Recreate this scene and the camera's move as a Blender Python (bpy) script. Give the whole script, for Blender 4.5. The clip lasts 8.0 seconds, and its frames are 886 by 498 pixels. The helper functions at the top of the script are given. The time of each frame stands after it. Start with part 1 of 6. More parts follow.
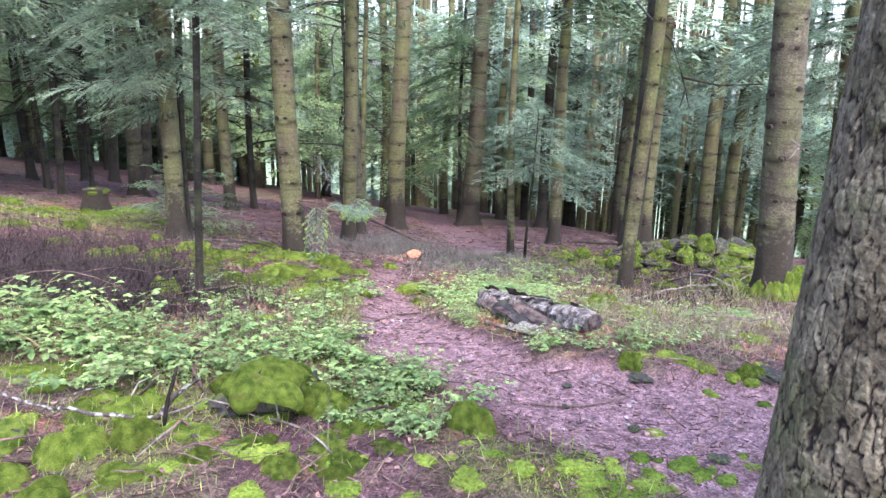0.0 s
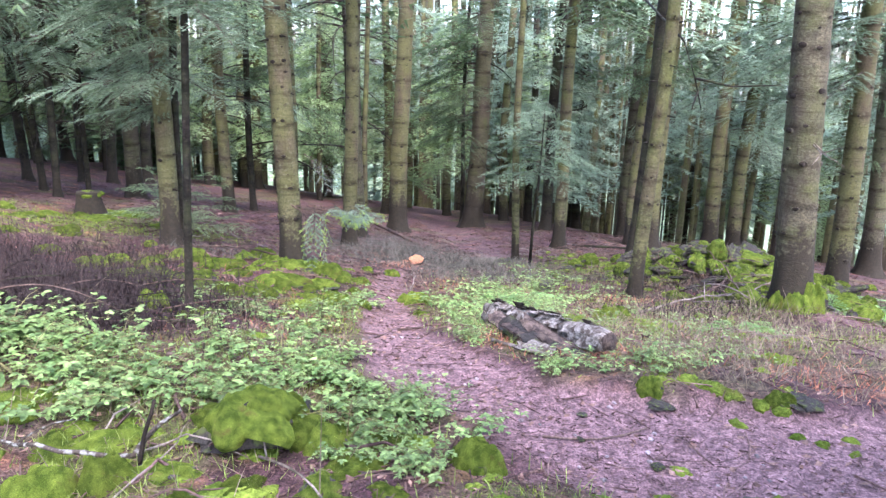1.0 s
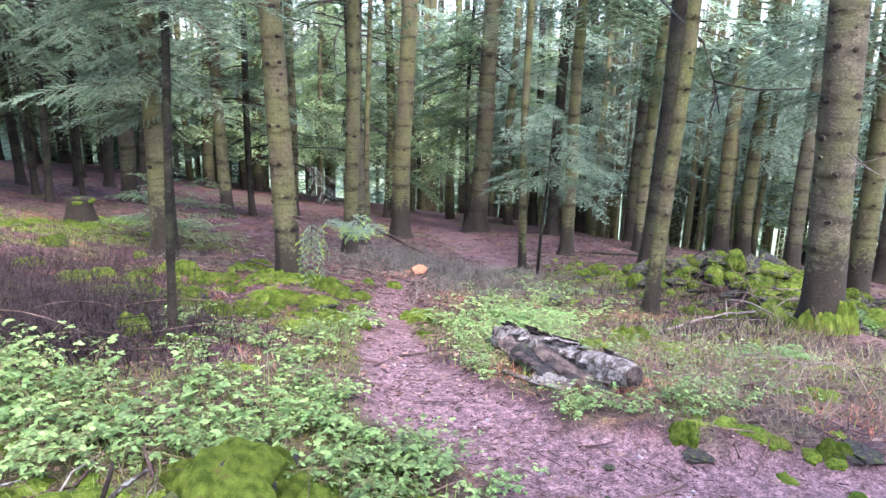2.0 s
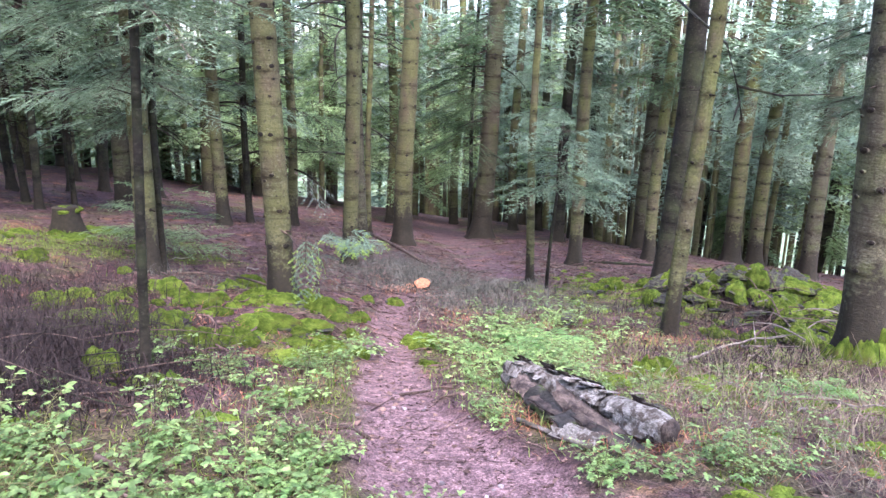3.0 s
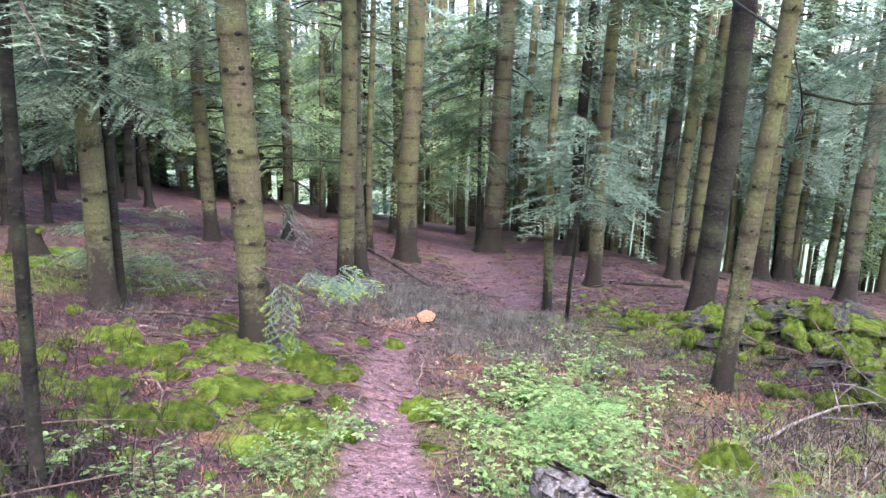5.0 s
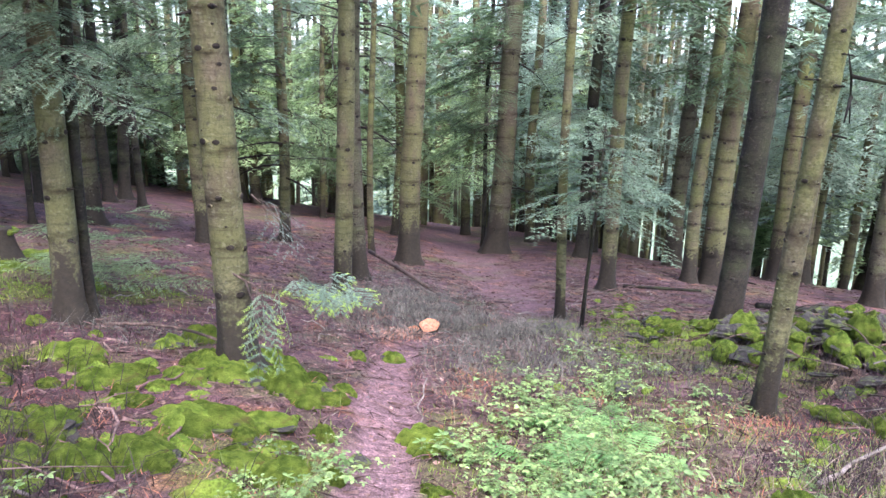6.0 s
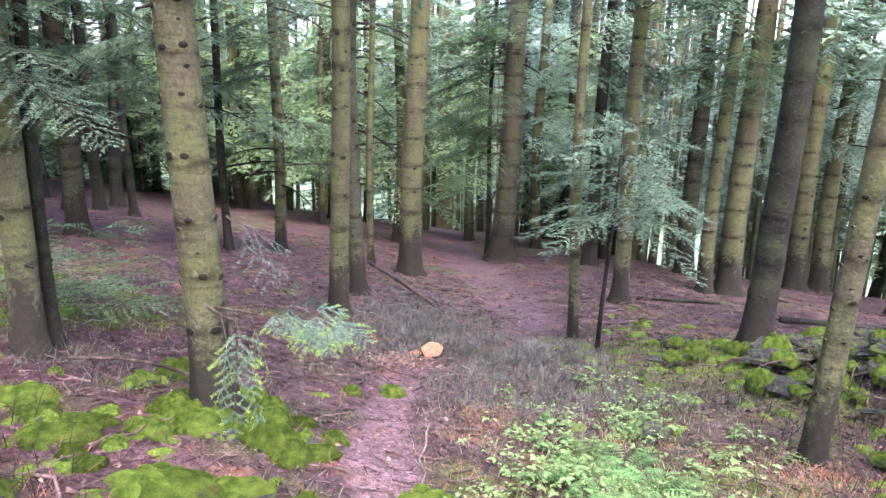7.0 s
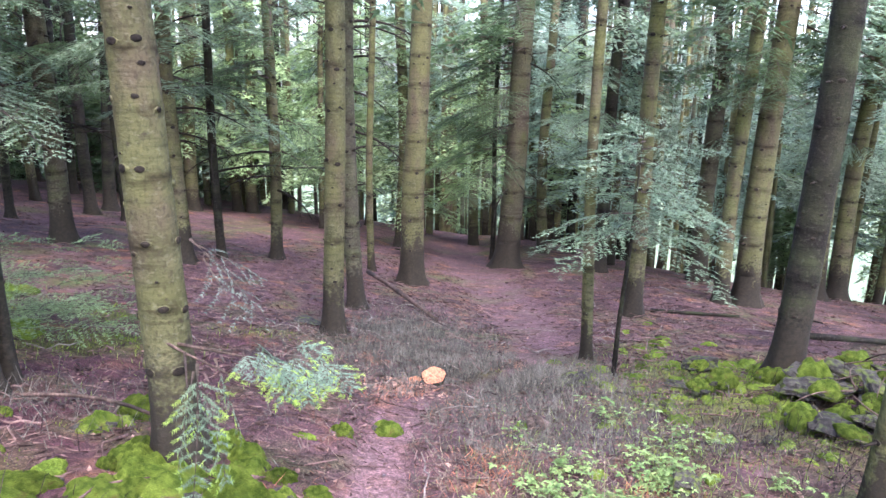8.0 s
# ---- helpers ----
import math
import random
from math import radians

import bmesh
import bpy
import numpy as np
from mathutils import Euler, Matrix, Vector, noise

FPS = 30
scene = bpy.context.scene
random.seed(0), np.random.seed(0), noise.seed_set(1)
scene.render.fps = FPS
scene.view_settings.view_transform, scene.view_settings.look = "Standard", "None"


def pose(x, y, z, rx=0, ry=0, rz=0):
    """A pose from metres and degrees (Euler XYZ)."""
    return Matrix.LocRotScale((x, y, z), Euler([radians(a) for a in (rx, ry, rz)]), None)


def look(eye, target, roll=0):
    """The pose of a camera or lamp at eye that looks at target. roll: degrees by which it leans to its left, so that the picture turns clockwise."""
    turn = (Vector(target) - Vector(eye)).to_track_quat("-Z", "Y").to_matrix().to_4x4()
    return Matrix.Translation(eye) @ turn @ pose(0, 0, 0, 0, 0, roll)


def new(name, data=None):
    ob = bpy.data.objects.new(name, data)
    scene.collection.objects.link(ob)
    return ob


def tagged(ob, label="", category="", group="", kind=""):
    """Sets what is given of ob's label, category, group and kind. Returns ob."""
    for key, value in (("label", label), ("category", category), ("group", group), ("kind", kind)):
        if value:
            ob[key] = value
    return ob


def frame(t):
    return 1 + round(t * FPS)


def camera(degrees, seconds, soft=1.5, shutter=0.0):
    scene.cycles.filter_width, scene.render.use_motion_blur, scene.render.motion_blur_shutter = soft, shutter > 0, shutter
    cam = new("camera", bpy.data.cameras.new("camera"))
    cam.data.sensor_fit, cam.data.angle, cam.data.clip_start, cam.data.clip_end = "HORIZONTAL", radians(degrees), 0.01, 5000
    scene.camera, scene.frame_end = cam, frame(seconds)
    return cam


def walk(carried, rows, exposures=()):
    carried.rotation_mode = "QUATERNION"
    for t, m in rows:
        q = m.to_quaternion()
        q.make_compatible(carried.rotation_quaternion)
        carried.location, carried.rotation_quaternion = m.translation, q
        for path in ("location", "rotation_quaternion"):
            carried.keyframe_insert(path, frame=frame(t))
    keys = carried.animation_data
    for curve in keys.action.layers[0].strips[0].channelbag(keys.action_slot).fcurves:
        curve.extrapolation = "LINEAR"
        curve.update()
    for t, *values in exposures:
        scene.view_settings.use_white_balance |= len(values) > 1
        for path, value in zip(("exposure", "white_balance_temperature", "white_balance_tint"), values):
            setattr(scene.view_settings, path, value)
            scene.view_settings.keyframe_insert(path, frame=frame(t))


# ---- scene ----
cam = camera(64, 8.0)
PATH = [
    (0, (0.000, 0.000, 1.550), (0.000, 1.937, 1.053), 1.46),
    (0.5, (0.000, 0.122, 1.559), (-0.004, 2.059, 1.060), 1.50),
    (1, (-0.011, 0.301, 1.561), (-0.018, 2.238, 1.062), 1.49),
    (2.5, (-0.049, 0.978, 1.587), (-0.068, 2.915, 1.091), 1.55),
    (3, (-0.061, 1.244, 1.601), (-0.084, 3.182, 1.106), 1.56),
    (3.5, (-0.065, 1.525, 1.611), (-0.094, 3.463, 1.118), 1.49),
    (4, (-0.072, 1.821, 1.624), (-0.105, 3.759, 1.132), 1.47),
    (4.5, (-0.083, 2.110, 1.635), (-0.119, 4.049, 1.145), 1.54),
    (6, (-0.113, 3.067, 1.465), (-0.165, 5.005, 0.977), 1.47),
    (6.5, (-0.124, 3.380, 1.443), (-0.180, 5.320, 0.956), 1.22),
    (7, (-0.145, 3.699, 1.464), (-0.204, 5.638, 0.979), 1.14),
    (7.5, (-0.151, 3.996, 1.473), (-0.215, 5.935, 0.987), 1.06),
    (8, (-0.151, 4.309, 1.455), (-0.222, 6.248, 0.970), 1.10),
]
walk(cam, [(t, look(eye, target, roll)) for t, eye, target, roll in PATH], [(0, 3.28, 5850, 24.5), (4, 3.18, 5850, 24.5), (8, 3.36, 5850, 24.5)])

# ---------------------------------------------------------------- light
SUN_HEIGHT, SUN_TURN = radians(58), radians(160)
world = bpy.data.worlds.new("overcast_sky")
scene.world = world
world.use_nodes = True
wn = world.node_tree
sky = wn.nodes.new("ShaderNodeTexSky")
sky.sky_type = "NISHITA"
sky.sun_disc = False
sky.sun_elevation, sky.sun_rotation = SUN_HEIGHT, SUN_TURN
sky.air_density, sky.dust_density = 1.0, 2.5
wn.nodes["Background"].inputs["Strength"].default_value = 0.15
wn.links.new(sky.outputs["Color"], wn.nodes["Background"].inputs["Color"])
sun = new("sun", bpy.data.lights.new("sun", "SUN"))
sun.data.energy, sun.data.angle, sun.data.color = 0.9, radians(50), (1.0, 0.96, 0.9)
sun.matrix_world = look((math.sin(SUN_TURN) * 20, math.cos(SUN_TURN) * 20, 20 * math.tan(SUN_HEIGHT)), (0, 0, 0))

# ---------------------------------------------------------------- materials


def surface(name, dark, light, stain=None, scale=6.0, fine=60.0, rough=0.9, bump=0.4, depth=0.01, stretch=(1, 1, 1),
            glow_through=0.0, vary=0.25, stain_at=(0.5, 0.65), stain_scale=2.0, where="Object", spec=0.2):
    """Two colours mixed at a coarse and a fine scale, with stains, relief and some change from object to object."""
    m = bpy.data.materials.new(name)
    m.use_nodes = True
    t = m.node_tree
    n, k = t.nodes, t.links
    b = n["Principled BSDF"]
    co = n.new("ShaderNodeTexCoord").outputs["Object"] if where == "Object" else n.new("ShaderNodeNewGeometry").outputs["Position"]
    mp = n.new("ShaderNodeMapping")
    mp.inputs["Scale"].default_value = stretch
    k.new(co, mp.inputs["Vector"])

    def noise_of(s, detail=4):
        x = n.new("ShaderNodeTexNoise")
        x.inputs["Scale"].default_value, x.inputs["Detail"].default_value = s, detail
        k.new(mp.outputs["Vector"], x.inputs["Vector"])
        return x.outputs["Fac"]

    def ramp(f, lo, hi):
        x = n.new("ShaderNodeMapRange")
        x.inputs["From Min"].default_value, x.inputs["From Max"].default_value = lo, hi
        k.new(f, x.inputs["Value"])
        return x.outputs["Result"]

    def mix(f, a, c, mode="MIX"):
        x = n.new("ShaderNodeMix")
        x.data_type, x.blend_type = "RGBA", mode
        for s, v in ((0, f), (6, a), (7, c)):
            if isinstance(v, (int, float)):
                x.inputs[s].default_value = v
            elif isinstance(v, tuple):
                x.inputs[s].default_value = (*v, 1)
            else:
                k.new(v, x.inputs[s])
        return x.outputs[2]

    big, small = noise_of(scale), noise_of(fine)
    col = mix(ramp(big, 0.35, 0.65), dark, light)
    col = mix(ramp(small, 0.3, 0.7), mix(1.0, col, (0.55, 0.55, 0.55), "MULTIPLY"), mix(1.0, col, (1.3, 1.3, 1.3), "MULTIPLY"))
    if stain:
        col = mix(ramp(noise_of(stain_scale, 6), *stain_at), col, stain)
    if vary:
        info = n.new("ShaderNodeObjectInfo")
        hsv = n.new("ShaderNodeHueSaturation")
        k.new(ramp(info.outputs["Random"], 0, 1), hsv.inputs["Value"])
        rng = hsv.inputs["Value"].links[0].from_node
        rng.inputs["To Min"].default_value, rng.inputs["To Max"].default_value = 1 - vary, 1 + vary
        k.new(col, hsv.inputs["Color"])
        col = hsv.outputs["Color"]
    k.new(col, b.inputs["Base Color"])
    b.inputs["Roughness"].default_value = rough
    b.inputs["Specular IOR Level"].default_value = spec
    if bump:
        bp = n.new("ShaderNodeBump")
        bp.inputs["Strength"].default_value, bp.inputs["Distance"].default_value = bump, depth
        k.new(small, bp.inputs["Height"])
        k.new(bp.outputs["Normal"], b.inputs["Normal"])
    if glow_through:
        tr = n.new("ShaderNodeBsdfTranslucent")
        k.new(col, tr.inputs["Color"])
        ms = n.new("ShaderNodeMixShader")
        ms.inputs["Fac"].default_value = glow_through
        k.new(b.outputs["BSDF"], ms.inputs[1])
        k.new(tr.outputs["BSDF"], ms.inputs[2])
        k.new(ms.outputs["Shader"], n["Material Output"].inputs["Surface"])
    return m


def island_tint(m, low, high):
    """Lets each loose piece of a joined mesh be a little lighter or darker."""
    t = m.node_tree
    b = t.nodes["Principled BSDF"]
    src = b.inputs["Base Color"].links[0].from_socket
    geo = t.nodes.new("ShaderNodeNewGeometry")
    r = t.nodes.new("ShaderNodeMapRange")
    r.inputs["To Min"].default_value, r.inputs["To Max"].default_value = low, high
    t.links.new(geo.outputs["Random Per Island"], r.inputs["Value"])
    h = t.nodes.new("ShaderNodeHueSaturation")
    t.links.new(r.outputs["Result"], h.inputs["Value"])
    t.links.new(src, h.inputs["Color"])
    for link in list(t.links):
        if link.from_socket == src and link.to_node != h:
            t.links.new(h.outputs["Color"], link.to_socket)
    return m


BARK = surface("spruce_bark", (0.06, 0.056, 0.028), (0.116, 0.11, 0.053), (0.1, 0.1, 0.038), 5, 45, bump=0.7, stretch=(1, 1, 1.5), stain_scale=1.6, stain_at=(0.42, 0.62), vary=0.15)
BARK_MOSSY = surface("algae_bark", (0.072, 0.071, 0.031), (0.135, 0.133, 0.057), (0.1, 0.083, 0.05), 5, 45, bump=0.7, stretch=(1, 1, 1.5), vary=0.15)
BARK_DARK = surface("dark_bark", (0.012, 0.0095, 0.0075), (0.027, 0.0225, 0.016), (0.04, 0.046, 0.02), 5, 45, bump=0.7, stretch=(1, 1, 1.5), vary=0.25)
BARK_RED = surface("red_brown_bark", (0.062, 0.055, 0.036), (0.108, 0.097, 0.06), (0.08, 0.086, 0.034), 5, 45, bump=0.7, stretch=(1, 1, 1.5), vary=0.15)
KNOT = surface("branch_knot", (0.012, 0.009, 0.007), (0.03, 0.023, 0.016), None, 14, 80)


def foot_tone(m):
    """Darker, ragged colour towards the foot, by the mesh's own mask, over the stem's bark."""
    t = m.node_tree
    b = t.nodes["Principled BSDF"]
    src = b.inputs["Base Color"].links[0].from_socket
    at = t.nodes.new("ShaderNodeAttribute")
    at.attribute_name = "foot_tone"
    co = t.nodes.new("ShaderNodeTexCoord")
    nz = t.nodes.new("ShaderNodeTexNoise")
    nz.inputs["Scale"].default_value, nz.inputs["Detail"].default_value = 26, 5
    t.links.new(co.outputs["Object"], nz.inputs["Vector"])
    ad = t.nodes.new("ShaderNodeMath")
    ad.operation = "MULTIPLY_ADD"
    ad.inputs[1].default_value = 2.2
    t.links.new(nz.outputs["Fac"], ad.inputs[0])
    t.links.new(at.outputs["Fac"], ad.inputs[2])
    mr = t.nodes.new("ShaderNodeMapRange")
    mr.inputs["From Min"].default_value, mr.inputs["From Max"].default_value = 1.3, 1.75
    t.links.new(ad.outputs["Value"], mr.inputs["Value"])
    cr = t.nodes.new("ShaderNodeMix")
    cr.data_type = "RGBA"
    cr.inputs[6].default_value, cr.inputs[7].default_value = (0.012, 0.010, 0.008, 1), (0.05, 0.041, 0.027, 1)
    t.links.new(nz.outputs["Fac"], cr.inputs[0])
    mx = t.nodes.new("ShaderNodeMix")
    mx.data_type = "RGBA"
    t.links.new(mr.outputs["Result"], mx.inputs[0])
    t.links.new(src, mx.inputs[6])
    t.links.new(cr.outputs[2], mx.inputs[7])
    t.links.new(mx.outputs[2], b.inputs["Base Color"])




def bark_layers(m, algae, brown, lichen=0.35):
    """Blotches of algae and bare brown bark, dark branch rings by the mesh's own mask, pale lichen flecks and scaly relief."""
    t = m.node_tree
    n, k = t.nodes, t.links
    b = n["Principled BSDF"]
    col = b.inputs["Base Color"].links[0].from_socket
    co = n.new("ShaderNodeTexCoord").outputs["Object"]

    def field(scale, stretch, lo, hi, detail=5):
        mp = n.new("ShaderNodeMapping")
        mp.inputs["Scale"].default_value = stretch
        k.new(co, mp.inputs["Vector"])
        x = n.new("ShaderNodeTexNoise")
        x.inputs["Scale"].default_value, x.inputs["Detail"].default_value = scale, detail
        k.new(mp.outputs["Vector"], x.inputs["Vector"])
        r = n.new("ShaderNodeMapRange")
        r.inputs["From Min"].default_value, r.inputs["From Max"].default_value = lo, hi
        k.new(x.outputs["Fac"], r.inputs["Value"])
        return r.outputs["Result"]

    def mixed(f, a, c, mode="MIX"):
        x = n.new("ShaderNodeMix")
        x.data_type, x.blend_type = "RGBA", mode
        k.new(f, x.inputs[0])
        k.new(a, x.inputs[6])
        x.inputs[7].default_value = (*c, 1)
        return x.outputs[2]

    def times(f, q):
        x = n.new("ShaderNodeMath")
        x.operation = "MULTIPLY"
        k.new(f, x.inputs[0])
        if isinstance(q, float):
            x.inputs[1].default_value = q
        else:
            k.new(q, x.inputs[1])
        return x.outputs["Value"]

    col = mixed(times(field(2.6, (1, 1, 0.45), 0.45, 0.62), 0.75), col, algae)
    col = mixed(times(field(3.4, (1, 1, 0.5), 0.5, 0.64), 0.8), col, brown)
    col = mixed(times(field(30, (1, 1, 1.3), 0.58, 0.66), lichen), col, (0.24, 0.24, 0.17))
    col = mixed(times(field(7, (0.5, 0.5, 5), 0.55, 0.7), 0.6), col, (0.45, 0.42, 0.4), "MULTIPLY")
    scaly = field(55, (1, 1, 0.55), 0.52, 0.62)
    col = mixed(times(scaly, 0.35), col, (0.35, 0.32, 0.3), "MULTIPLY")
    at = n.new("ShaderNodeAttribute")
    at.attribute_name = "whorl"
    col = mixed(times(at.outputs["Fac"], field(8, (1, 1, 2), 0.34, 0.58)), col, (0.3, 0.26, 0.24), "MULTIPLY")
    k.new(col, b.inputs["Base Color"])


for stem_bark, algae_tint, bare_tint in ((BARK, (0.125, 0.125, 0.05), (0.085, 0.062, 0.042)), (BARK_MOSSY, (0.115, 0.125, 0.035), (0.08, 0.06, 0.04)),
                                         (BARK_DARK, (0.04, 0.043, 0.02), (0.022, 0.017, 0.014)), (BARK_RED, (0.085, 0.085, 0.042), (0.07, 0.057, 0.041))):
    bark_layers(stem_bark, algae_tint, bare_tint, 0.1 if stem_bark is BARK_DARK else 0.2)
    foot_tone(stem_bark)
PINE_PLATE = surface("pine_bark_plate", (0.088, 0.073, 0.044), (0.195, 0.17, 0.11), (0.095, 0.1, 0.045), 22, 160, bump=0.8, depth=0.006, vary=0.0, stain_scale=9)
NEEDLE = surface("fir_needles", (0.07, 0.12, 0.055), (0.135, 0.205, 0.085), None, 1.5, 12, rough=0.6, bump=0, glow_through=0.35, vary=0.25, spec=0.35)
# Distance haze is put into this paler, greyer needle colour.
NEEDLE_HAZE = surface("hazed_fir_needles", (0.2, 0.285, 0.2), (0.34, 0.45, 0.315), None, 0.8, 9, rough=0.6, bump=0, glow_through=0.5, vary=0.3, spec=0.3)
# Lit copy: sky brightness put into the colour, also serves the yellow-green seedlings.
NEEDLE_LIT = surface("sunlit_fir_needles", (0.2, 0.3, 0.13), (0.34, 0.46, 0.22), None, 1.5, 12, rough=0.6, bump=0, glow_through=0.45, vary=0.3)
NEEDLE_BLUE = surface("blue_green_needles", (0.135, 0.21, 0.125), (0.245, 0.34, 0.205), None, 5, 30, rough=0.55, bump=0, glow_through=0.3, vary=0.12, spec=0.4)
NEEDLE_TIP = surface("fresh_needle_tips", (0.26, 0.42, 0.06), (0.40, 0.55, 0.12), None, 5, 30, rough=0.6, bump=0, glow_through=0.4, vary=0.1)
NEEDLE_GREY = surface("lichen_grey_needles", (0.105, 0.14, 0.11), (0.19, 0.23, 0.185), None, 5, 30, rough=0.8, bump=0, glow_through=0.2, vary=0.1)
NEEDLE_PALE = surface("pale_blue_green_needles", (0.12, 0.2, 0.13), (0.22, 0.32, 0.22), None, 5, 30, rough=0.5, bump=0, glow_through=0.3, vary=0.1, spec=0.5)
TWIG = surface("bare_twig", (0.05, 0.04, 0.032), (0.12, 0.09, 0.07), None, 10, 60, vary=0.3)
BRAMBLE = island_tint(surface("bramble_leaf", (0.125, 0.22, 0.062), (0.27, 0.39, 0.125), None, 4, 40, rough=0.55, bump=0.2, glow_through=0.35, vary=0.25, spec=0.4), 0.65, 1.35)
STEM = surface("bramble_stem", (0.12, 0.10, 0.05), (0.20, 0.20, 0.08), None, 10, 60)
FERN = surface("fern_leaf", (0.10, 0.22, 0.06), (0.20, 0.34, 0.11), None, 6, 50, rough=0.6, bump=0, glow_through=0.35)
MOSS = surface("moss", (0.058, 0.094, 0.013), (0.16, 0.216, 0.032), (0.105, 0.09, 0.028), 5, 70, rough=1.0, bump=1.0, depth=0.02, vary=0.3, stain_scale=3.5, stain_at=(0.6, 0.75), spec=0.05)
MOSS_BLADE = island_tint(surface("moss_tufts", (0.078, 0.124, 0.016), (0.24, 0.312, 0.046), (0.17, 0.15, 0.045), 6, 40, rough=1.0, bump=0, glow_through=0.35, vary=0.3, spec=0.05, stain_scale=2.5, stain_at=(0.6, 0.75)), 0.45, 1.45)
STONE = surface("grey_stone", (0.025, 0.023, 0.02), (0.08, 0.072, 0.06), (0.09, 0.115, 0.025), 9, 60, rough=0.85, bump=0.7, vary=0.3, stain_scale=5, stain_at=(0.5, 0.6))
SLATE = surface("dark_stone", (0.02, 0.018, 0.016), (0.055, 0.048, 0.04), (0.07, 0.085, 0.025), 9, 60, rough=0.8, bump=0.6, vary=0.2, spec=0.25, stain_scale=6, stain_at=(0.52, 0.62))
DEADWOOD = surface("dead_wood", (0.075, 0.05, 0.038), (0.165, 0.115, 0.09), (0.04, 0.03, 0.024), 14, 70, bump=0.7, stretch=(1, 1, 0.3), vary=0.3)
PALEWOOD = surface("pale_dead_wood", (0.15, 0.125, 0.1), (0.28, 0.24, 0.205), (0.06, 0.052, 0.035), 12, 70, bump=0.5, vary=0.15, stain_scale=7)
LICHENED = surface("lichened_stick", (0.03, 0.024, 0.018), (0.075, 0.06, 0.045), (0.25, 0.25, 0.22), 10, 70, bump=0.6, vary=0.1, stain_scale=34, stain_at=(0.5, 0.62))
BIRCH = surface("peeling_birch_bark", (0.15, 0.13, 0.108), (0.36, 0.33, 0.29), (0.085, 0.066, 0.052), 26, 110, bump=1.0, vary=0.25, stain_scale=24, stain_at=(0.5, 0.6))
ROT = surface("rotten_wood", (0.03, 0.022, 0.02), (0.12, 0.09, 0.072), None, 16, 70, bump=0.9, vary=0.3)
CUT = surface("fresh_cut_wood", (0.32, 0.135, 0.07), (0.44, 0.215, 0.115), (0.2, 0.085, 0.05), 12, 60, bump=0.3, vary=0.1, stain_scale=14, stain_at=(0.58, 0.66))
CHIPS = island_tint(surface("pale_saw_chips", (0.2, 0.115, 0.08), (0.34, 0.22, 0.16), None, 9, 60, bump=0, vary=0.0), 0.5, 1.3)
STRAW = island_tint(surface("dry_grass", (0.17, 0.13, 0.09), (0.33, 0.275, 0.195), None, 6, 40, bump=0, glow_through=0.25, vary=0.25), 0.55, 1.3)
HEATH = island_tint(surface("grey_brushwood", (0.08, 0.075, 0.06), (0.2, 0.19, 0.15), None, 5, 40, bump=0, vary=0.25), 0.5, 1.35)
RUST = island_tint(surface("rusty_dead_sprays", (0.26, 0.10, 0.06), (0.42, 0.19, 0.11), None, 6, 40, bump=0, glow_through=0.2, vary=0.2), 0.6, 1.3)
BROWNBRUSH = island_tint(surface("dark_brushwood", (0.022, 0.015, 0.014), (0.062, 0.044, 0.04), None, 5, 40, bump=0, vary=0.25), 0.5, 1.5)
LITTER = island_tint(surface("fallen_twigs", (0.07, 0.042, 0.036), (0.185, 0.12, 0.1), None, 9, 60, bump=0, vary=0.0), 0.45, 1.5)
DEADLEAF = island_tint(surface("dead_leaves", (0.15, 0.085, 0.064), (0.3, 0.2, 0.155), None, 9, 60, bump=0, vary=0.0), 0.5, 1.5)
GRASS = island_tint(surface("forest_grass", (0.12, 0.19, 0.04), (0.26, 0.33, 0.09), None, 5, 30, bump=0, glow_through=0.35, vary=0.25), 0.6, 1.3)

# ---------------------------------------------------------------- mesh helpers


